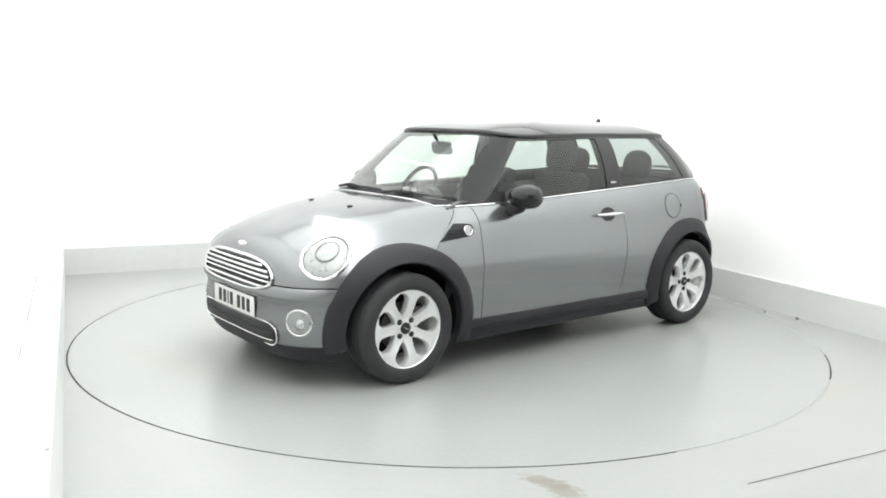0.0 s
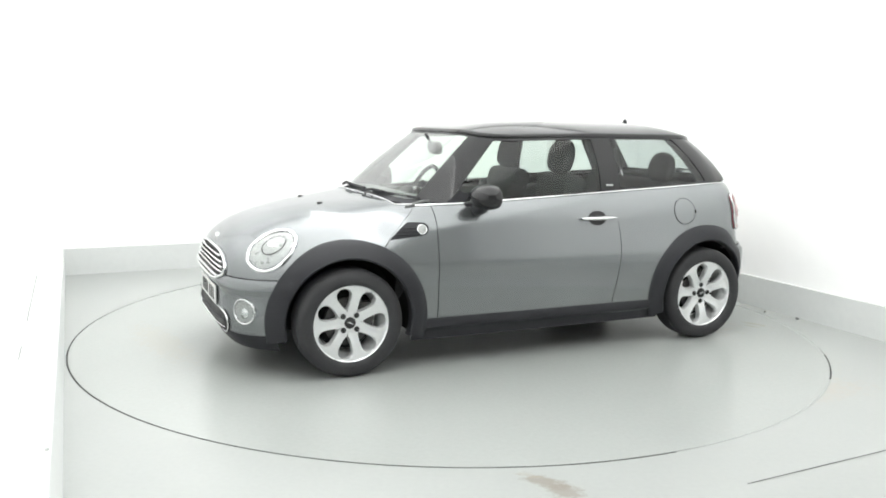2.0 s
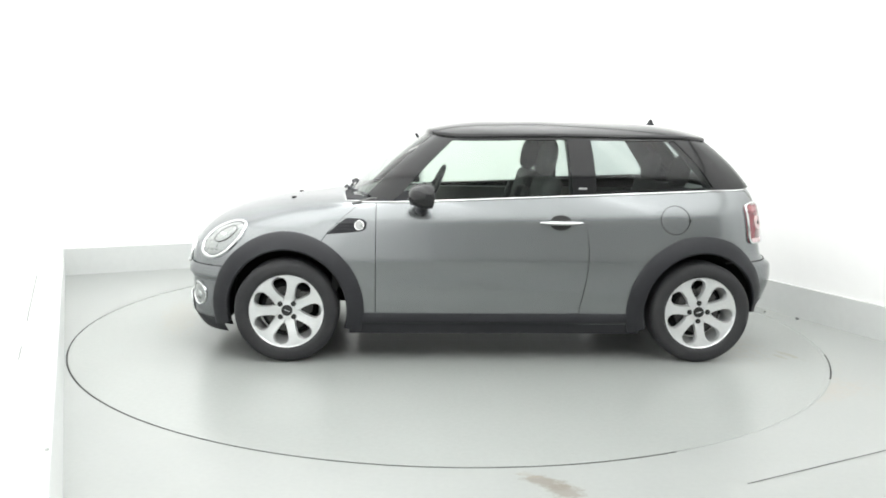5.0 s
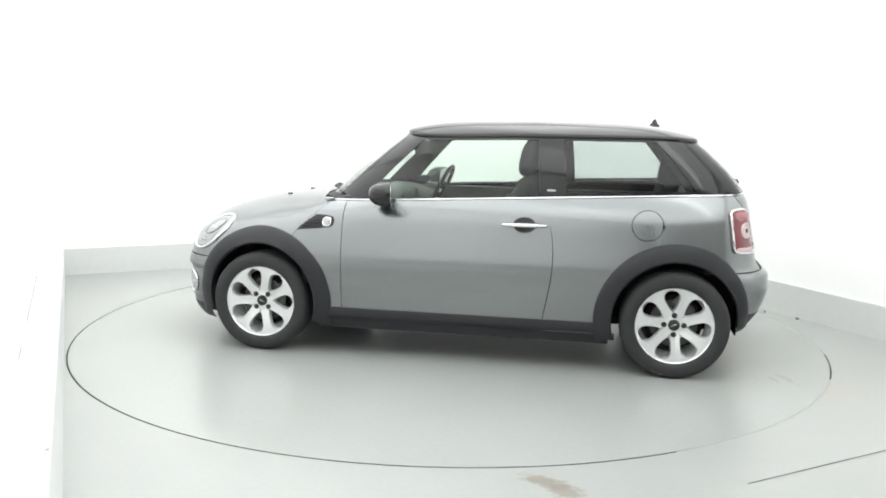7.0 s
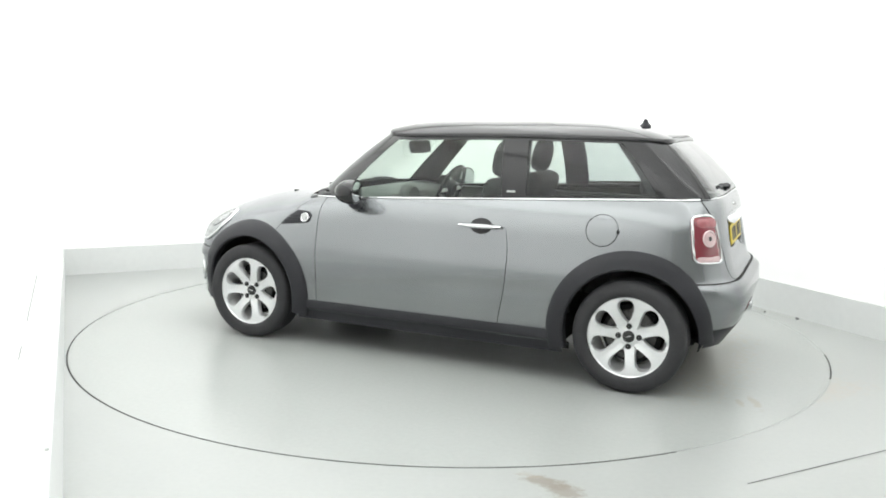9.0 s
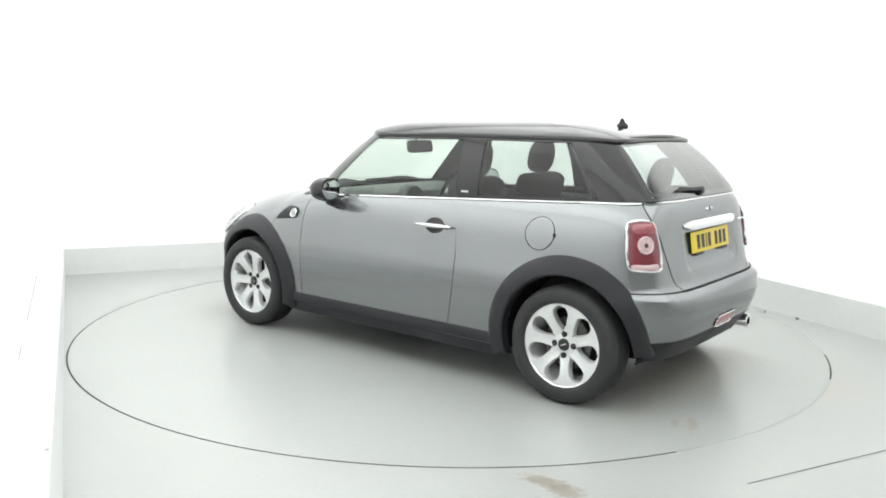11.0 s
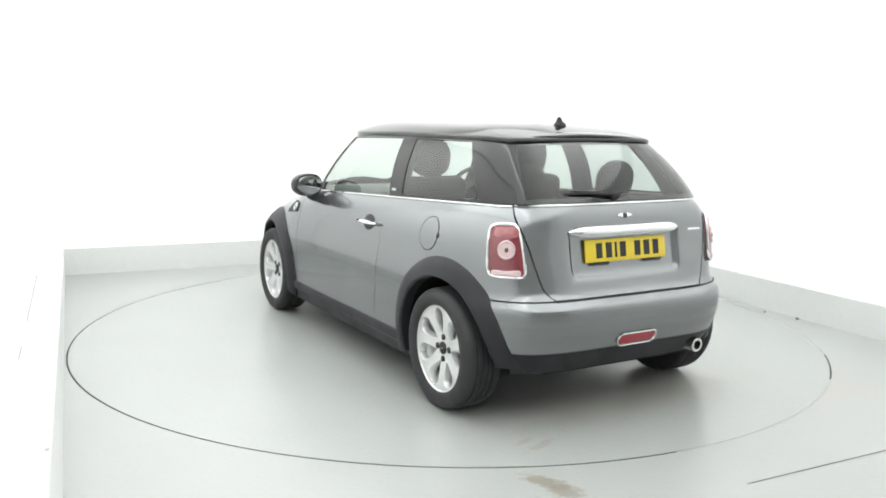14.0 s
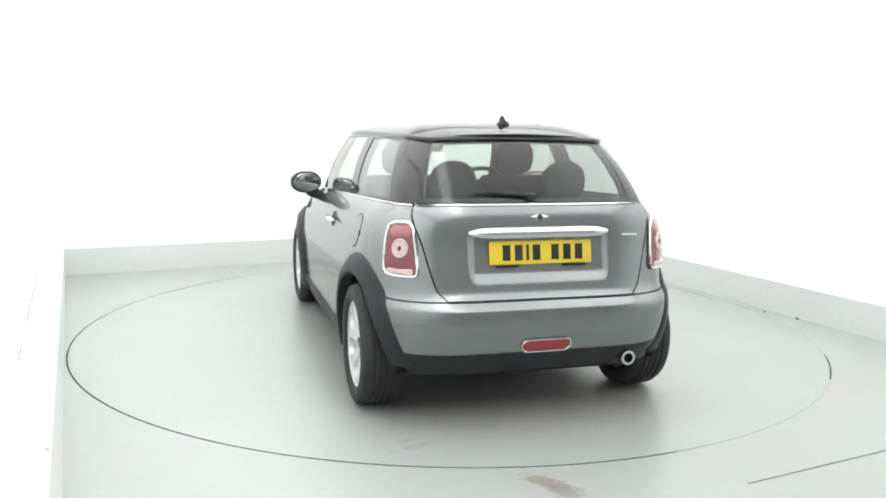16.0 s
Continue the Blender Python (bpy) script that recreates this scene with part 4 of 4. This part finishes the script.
def make_front():
    for s in (1, -1):
        make_headlamp(s)
        c = cast((1.3, 0.4, 0.37), Vector((0.47, 0.176, 0)))
        n = (normal_at(c - Vector((0.005, 0.005, 0))) + Vector((0.5, 0, 0))).normalized()
        fog = rim("fog_lamp", m_chrome, car, c, n, (0, 0, 1), oval(0.068, 0.068, 32), 0.0075, 0.004, "round fog lamp in a chrome ring", s)
        patch("bowl", m_reflect, fog, c, n, (0, 0, 1), oval(0.066, 0.066, 28), 0.002, 0, 0.01, 5, "", s)
        patch("bulb", m_chrome, fog, c + Vector((0, 0.008, -0.006)), n, (0, 0, 1), oval(0.022, 0.026, 20), 0.003, 0.004, 0.006, 3, "", s)
        patch("lens", m_lens, fog, c - n * 0.0, n, (0, 0, 1), oval(0.064, 0.064, 28), 0.005, 0.010, 0.01, 4, "", s)
    # main grille: black recess, chrome surround and five bars
    c = Vector((1.86, 0, 0.592))
    n = Vector((1, 0, 0.12)).normalized()
    outline = []
    # flat hexagon-like oval, wider below the middle
    for i in range(64):
        a = 2 * math.pi * i / 64
        ca, sa = math.cos(a), math.sin(a)
        u = math.copysign(abs(ca) ** 0.55, ca) * (0.425 - 0.05 * (sa > 0) * sa)
        v = math.copysign(abs(sa) ** 0.75, sa) * 0.084
        outline.append((u, v))
    grille = patch("grille", m_ink, car, c, n, (0, 0, 1), [(u * 0.98, v * 0.96) for u, v in outline], 0.002, 0, 0.01, 8, "black radiator grille with chrome bars")
    rim("grille_surround", m_chrome, grille, c, n, (0, 0, 1), outline, 0.0095, 0.006, "chrome grille surround")
    for v in (-0.054, -0.027, 0.0, 0.027, 0.054):
        ww = 0.41 - 0.035 * (v > 0) * v / 0.05 - 0.04 * (abs(v) > 0.05)
        path = [onto(c + Vector((0, u, v)), n) + n * 0.012 for u in steps(-ww, ww, 24)]
        part("grille_bar", tube(path, 0.0085, 6), m_chrome, grille, "chrome bar")
    # lower intake
    c = Vector((1.86, 0, 0.285))
    n = Vector((1, 0, -0.05))
    shape = [(u, v * (1 - 0.25 * (abs(u) / 0.46) ** 3)) for u, v in pill(0.92, 0.15, 0.06)]
    intake = patch("intake", m_ink, car, c, n, (0, 0, 1), shape, 0.007, 0, 0.012, 5, "black lower intake mesh with chrome edges")
    rim("intake_trim", m_chrome, intake, c, n, (0, 0, 1), shape, 0.006, 0.008, "chrome intake trim")
    for v in (-0.03, 0.01):
        part("intake_bar", tube([onto(c + Vector((0, u, v)), n) + n * 0.010 for u in steps(-0.43, 0.43, 24)], 0.0055 if v > 0 else 0.004, 6), m_chrome if v < 0 else m_plastic, intake)
    make_plate((1.878, 0.0, 0.406), 1, m_white, "white front number plate with dark bars")
    # bonnet emblem: plain winged disc
    c = cast((1.5, 0, 0.6), (0.27, 0, 0.105))
    n = normal_at(c + Vector((-0.003, 0.02, -0.003)))
    n.y = 0
    patch("emblem", m_alloy, car, c, n, (0, 0, 1), [(u * (1 if abs(v) < 0.009 else 0.6), v) for u, v in oval(0.048, 0.015, 24)], 0.003, 0.003, 0.008, 3, "plain winged chrome emblem")


def make_plate(at, face, mat, label, tilt=0.0):
    """A plate with seven dark bars in place of its characters."""
    m = pose(*at, 0, tilt)
    plate = part("number_plate", box(0.008, 0.52, 0.111, (0, 0, 0), 0.003), mat, car, label)
    plate.matrix_basis = m
    y = 0.2
    for w in (0.05, 0.05, 0.018, 0.05, 0, 0.05, 0.05, 0.05):
        if w:
            part("plate_bar", box(0.0016, w * 0.78, 0.074, (face * 0.0048, face * -(y - w / 2), 0), 0.0005, None, 1), m_ink, plate)
            y -= w + 0.011
        else:
            y -= 0.034
    return plate


def make_side(s):
    # black side scuttle with round repeater
    c = side_p(0.885, 0.815)
    shape = [(-0.115, -0.055), (-0.05, 0.003), (-0.002, 0.040), (0.055, 0.038), (0.10, 0.032), (0.118, 0.012), (0.112, -0.022), (0.09, -0.036), (0.0, -0.046)]
    n = Vector((0, 1, 0.12)).normalized()
    sc = patch("side_scuttle", m_plastic, car, c, n, (0, 0, 1), shape, 0.006, 0.002, 0.012, 3, "ribbed black side vent", s)
    for v in (-0.03, -0.012, 0.006):
        path = [onto(c + Vector((-u, 0, v)), n) + n * 0.009 for u in steps(-0.085 + max(0, v + 0.03), 0.045, 6)]
        part("vent_rib", tube([(p.x, p.y * s, p.z) for p in path], 0.004, 6), m_plastic, sc)
    cc = side_p(0.811, 0.812)
    lens = patch("side_repeater", m_reflect, sc, cc, n, (0, 0, 1), oval(0.025, 0.025, 28), 0.011, 0.002, 0.014, 4, "round chrome-ringed clear repeater", s)
    rim("repeater_ring", m_chrome, sc, cc, n, (0, 0, 1), oval(0.026, 0.026, 28), 0.004, 0.011, "chrome ring round the repeater", s)
    # door handle over its cup
    c = side_p(-0.373, 0.84)
    patch("handle_cup", m_ink, car, c, (0, 1, 0.15), (0, 0, 1), oval(0.066, 0.045, 32), 0.003, 0, 0.008, 5, "dark handle recess", s)
    path = [side_p(-0.373 + u, 0.842, s, 0.016 + 0.018 * math.cos(u / 0.125 * 1.5)) for u in steps(-0.125, 0.125, 16)]
    bm = tube(path, 0.0135, 8)
    for v in bm.verts:
        k = 1 - 0.55 * (abs(v.co.x + 0.373) / 0.125) ** 2.5
        v.co.z = 0.842 + (v.co.z - 0.842) * k
    part("door_handle", bm, m_chrome, car, "chrome door handle")
    # mirror
    m = pose(0.428, s * 0.842, 0.995, 0, 0, s * 12)
    bm = bmesh.new()
    bmesh.ops.create_uvsphere(bm, u_segments=32, v_segments=18, radius=1)
    for v in bm.verts:
        x = v.co.x
        v.co = Vector((max(x, -0.25) * 0.105, math.copysign(abs(v.co.y) ** 0.85, v.co.y) * 0.105, math.copysign(abs(v.co.z) ** 0.9, v.co.z) * 0.074))
    bmesh.ops.transform(bm, matrix=m, verts=bm.verts)
    mir = part("door_mirror", bm, m_black, car, "gloss black oval door mirror")
    bm = revolve([(0.001, 0.0), (0.94, 0.0), (1.0, 0.1), (1.0, 0.2)], n=32)
    for v in bm.verts:
        v.co = m @ Vector((-0.0265 - 0.004 + v.co.y * 0.02, v.co.x * 0.094, v.co.z * 0.062))
    part("mirror_glass", bm, m_mirror, mir)
    bm = tube([(0.455, s * 0.71, 0.905), (0.45, s * 0.76, 0.91), (0.443, s * 0.805, 0.925), (0.438, s * 0.835, 0.955)], 0.034, 12)
    box(0.12, 0.03, 0.05, (0.46, s * 0.712, 0.925), 0.012, pose(0, 0, 0, s * 8), 2, bm)
    part("mirror_arm", bm, m_plastic, mir, "black mirror foot")
    bm = bmesh.new()
    pts = [green("S", v, k, s, 0.004) for v, k in (((0.62, 0.3), 0.0), ((0.50, 0.3), 0.0), ((0.49, 0.3), 0.12), ((0.575, 0.3), 0.16))]
    grid(bm, [[pts[0], pts[1]], [pts[3], pts[2]]])
    part("mirror_triangle", bm, m_plastic, car, solid=0.008)
    # pillar badge, unreadable
    p = green("S", (-0.515, -0.49), 0.10, s, 0.006)
    part("pillar_badge", box(0.05, 0.004, 0.012, p, 0.001, pose(0, 0, 0, s * 15), 1), m_reflect, car, "small pale badge")


def make_fuel_flap():
    c = side_p(-1.062, 0.862)
    n = Vector((0, 1, 0.22)).normalized()
    flap = rim("fuel_flap", m_gap, car, c, n, (0, 0, 1), oval(0.087, 0.087, 40), 0.0016, 0.0006, "round fuel filler flap in body colour")
    patch("flap_disc", m_paint, flap, c, n, (0, 0, 1), oval(0.084, 0.084, 40), 0.003, 0.0, 0.006, 5)
    patch("finger_notch", m_gap, flap, c + Vector((-0.086, 0, -0.004)), n, (0, 0, 1), oval(0.008, 0.012, 14), 0.004, 0, 0.004, 2)


def make_rear():
    for s in (1, -1):
        c = round_p(-1.2, 120.4, 0.842)
        n = (normal_at(c - Vector((-0.004, 0.004, 0))) + Vector((-0.8, 0.3, 0.05))).normalized()
        pts = [(-0.066, 0.118), (0.035, 0.124), (0.062, 0.10), (0.098, -0.10), (0.09, -0.124), (0.06, -0.13), (-0.072, -0.124), (-0.088, -0.105), (-0.092, -0.04), (-0.085, 0.095)]
        # in the patch's frame u runs towards the flank for the left lamp
        shape = []
        for i in range(len(pts)):
            a, b = pts[i], pts[(i + 1) % len(pts)]
            for k in (0, 0.33, 0.66):
                shape.append((0.95 * (a[0] + (b[0] - a[0]) * k), a[1] + (b[1] - a[1]) * k))
        for _ in range(3):
            shape = [((shape[i - 1][0] + 2 * shape[i][0] + shape[(i + 1) % len(shape)][0]) / 4, (shape[i - 1][1] + 2 * shape[i][1] + shape[(i + 1) % len(shape)][1]) / 4) for i in range(len(shape))]
        lamp = patch("tail_lamp", m_red, car, c, n, (0, 0, 1), shape, 0.012, 0.008, 0.03, 6, "upright red tail lamp in a chrome frame", s)
        rim("lamp_frame", m_chrome, lamp, c, n, (0, 0, 1), shape, 0.0075, 0.012, "chrome lamp frame", s)
        patch("bulb_ring", m_redclear, lamp, c + Vector((0, 0, 0.0)), n, (0, 0, 1), oval(0.033, 0.036, 24), 0.021, 0.002, 0.008, 3, "", s)
        patch("bulb", m_steel, lamp, c, n, (0, 0, 1), oval(0.009, 0.012, 16), 0.026, 0.003, 0.006, 2, "grey bulb behind the lens", s)
        rim("bulb_rim", m_redclear, lamp, c, n, (0, 0, 1), oval(0.036, 0.039, 28), 0.006, 0.020, "", s)
        patch("indicator_lens", m_rose, lamp, c + Vector((0, 0, 0.082)), n, (0, 0, 1), [(u * (1 - 1.6 * max(v, 0)), v) for u, v in pill(0.115, 0.05, 0.02)], 0.020, 0.002, 0.008, 4, "paler rose upper lens", s)
        patch("reversing_lens", m_redclear, lamp, c + Vector((0, 0, -0.108)), n, (0, 0, 1), pill(0.14, 0.03, 0.012, 4), 0.019, 0.002, 0.008, 2, "", s)
    # chrome grip bar over the plate
    rows = []
    for y in steps(-0.355, 0.355, 30):
        e = 1 - (abs(y) / 0.358) ** 10
        x = cast((-1.3, y, 0.913), (-1, 0, 0)).x
        rows.append([Vector((x - d * max(e, 0.15), y, 0.913 + z * max(e, 0.25))) for d, z in ((-0.01, 0.026), (0.012, 0.025), (0.026, 0.012), (0.03, -0.006), (0.026, -0.022), (0.0, -0.026), (-0.01, -0.026))])
    part("tailgate_handle", grid(bmesh.new(), rows), m_chrome, car, "chrome tailgate grip bar", solid=0.002)
    # plate in its hollow
    make_plate((-1.662, -0.006, 0.818), -1, m_yellow, "yellow rear number plate with dark bars", 9)
    for y in (0.17, -0.17):
        part("plate_light", box(0.02, 0.11, 0.016, (-1.668, y - 0.006, 0.757), 0.004), m_ink, car, "black plate clip")
    # emblem and lettering bars
    c = cast((-1.3, 0, 0.982), (-1, 0, 0))
    n = Vector((-1, 0, 0.1)).normalized()
    em = patch("emblem", m_chrome, car, c, n, (0, 0, 1), [(u * (1 if v > -0.004 else 0.62), v) for u, v in oval(0.046, 0.012, 28)], 0.004, 0.002, 0.01, 3, "plain winged chrome emblem")
    patch("emblem_disc", m_ink, em, c, n, (0, 0, 1), oval(0.015, 0.013, 20), 0.006, 0.001, 0.004, 3)
    p = cast((-1.3, -0.45, 0.893), (-1, 0, 0))
    bar = part("model_badge", box(0.004, 0.12, 0.010, p + Vector((-0.002, 0, 0)), 0.001, pose(0, 0, 0, 0, 9, -9), 1), m_alloy, car, "pale model badge, unreadable")
    # rear fog lamp
    c = cast((-1.3, -0.005, 0.392), (-1, 0, 0))
    shape = [(u * (1 + 2.2 * min(v, 0)), v) for u, v in pill(0.235, 0.056, 0.027)]
    fog = patch("rear_fog_lamp", m_fogred, car, c, (-1, 0, 0), (0, 0, 1), shape, 0.006, 0.004, 0.02, 4, "red rear fog lamp in a chrome ring")
    rim("fog_ring", m_chrome, fog, c, (-1, 0, 0), (0, 0, 1), [(u * 1.05, v * 1.14) for u, v in shape], 0.0045, 0.007)
    # exhaust
    bm = revolve([(0.024, 0.0), (0.036, 0.0), (0.038, 0.006), (0.036, 0.2), (0.03, 0.2), (0.028, 0.01)], n=28, closed=True)
    bmesh.ops.transform(bm, matrix=pose(-1.755, -0.447, 0.297, 0, 0, -90), verts=bm.verts)
    ex = part("exhaust", bm, m_chrome, car, "chrome exhaust tailpipe")
    bm = revolve([(0.001, 0.0), (0.027, 0.0), (0.027, 0.12)], n=20)
    bmesh.ops.transform(bm, matrix=pose(-1.735, -0.447, 0.297, 0, 0, -90), verts=bm.verts)
    part("bore", bm, m_under, ex)
    # rear wiper on its boss
    a, b = green("R", 0.06, 0.10, 1, 0.02), green("R", 0.42, 0.16, 1, 0.016)
    bm = tube([a, a.lerp(b, 0.3), b], 0.009, 6)
    c2, d2 = green("R", -0.02, 0.13, 1, 0.012), green("R", 0.50, 0.135, 1, 0.012)
    tube([c2, c2.lerp(d2, 0.5), d2], 0.007, 6, bm=bm)
    box(0.034, 0.05, 0.034, green("R", 0.05, 0.08, 1, 0.010), 0.012, None, 2, bm)
    part("rear_wiper", bm, m_plastic, car, "black rear wiper")


def make_wipers():
    for s, v0, v1, k1 in ((1, 0.10, 0.82, 0.035), (-1, -0.72, 0.02, 0.05)):
        a = ring_point("F", v0, 0) + Vector((0.03, 0, 0.012))
        b = green("F", (v0 + v1) / 2, 0.06, 1, 0.03)
        bm = tube([a, a.lerp(b, 0.5) + Vector((0, 0, 0.012)), b], 0.009, 6)
        p0, p1 = green("F", v0 + 0.08, 0.05, 1, 0.012), green("F", v1, k1, 1, 0.012)
        mid = green("F", (v0 + v1) / 2, 0.055, 1, 0.016)
        tube([p0, mid, p1], 0.008, 6, bm=bm)
        part("wiper", bm, m_plastic, car, "black windscreen wiper")
    for y in (0.225, -0.225):
        p = cast((1.249, y, 0.6), (0, 0, 1))
        part("washer_jet", box(0.03, 0.022, 0.014, p, 0.004), m_ink, car, "black washer jet")


make_inner()
make_bonnet()
make_bumpers()
for side in (1, -1):
    make_flank(side)
make_cladding()
make_greenhouse()
make_roof()
make_interior()
make_seats()
place_wheels()
make_front()
for side in (1, -1):
    make_side(side)
make_fuel_flap()
make_rear()
make_wipers()


# ---- turning ----
def motions():
    at = ((0.0, 218.69), (2.0, 204.75), (4.0, 190.81), (6.5, 173.37), (9.0, 155.96), (11.5, 138.54), (13.0, 128.04), (14.5, 117.46), (16.0, 106.84))
    rows, disc = [], []
    for i in range(33):
        t = i * 0.5
        k = max(j for j in range(len(at) - 1) if at[j][0] <= t or j == 0)
        (t0, a0), (t1, a1) = at[k], at[k + 1]
        a = a0 + (a1 - a0) * (t - t0) / (t1 - t0)
        ca, sa = math.cos(radians(a)), math.sin(radians(a))
        ox, oy = -0.2216, 0.1234
        rows.append((t, pose(ca * ox - sa * oy, sa * ox + ca * oy, 0.0, 0, 0, a)))
        disc.append((t, pose(0, 0, 0, 0, 0, a)))
    walk(car, rows)
    walk(turntable, disc)


motions()
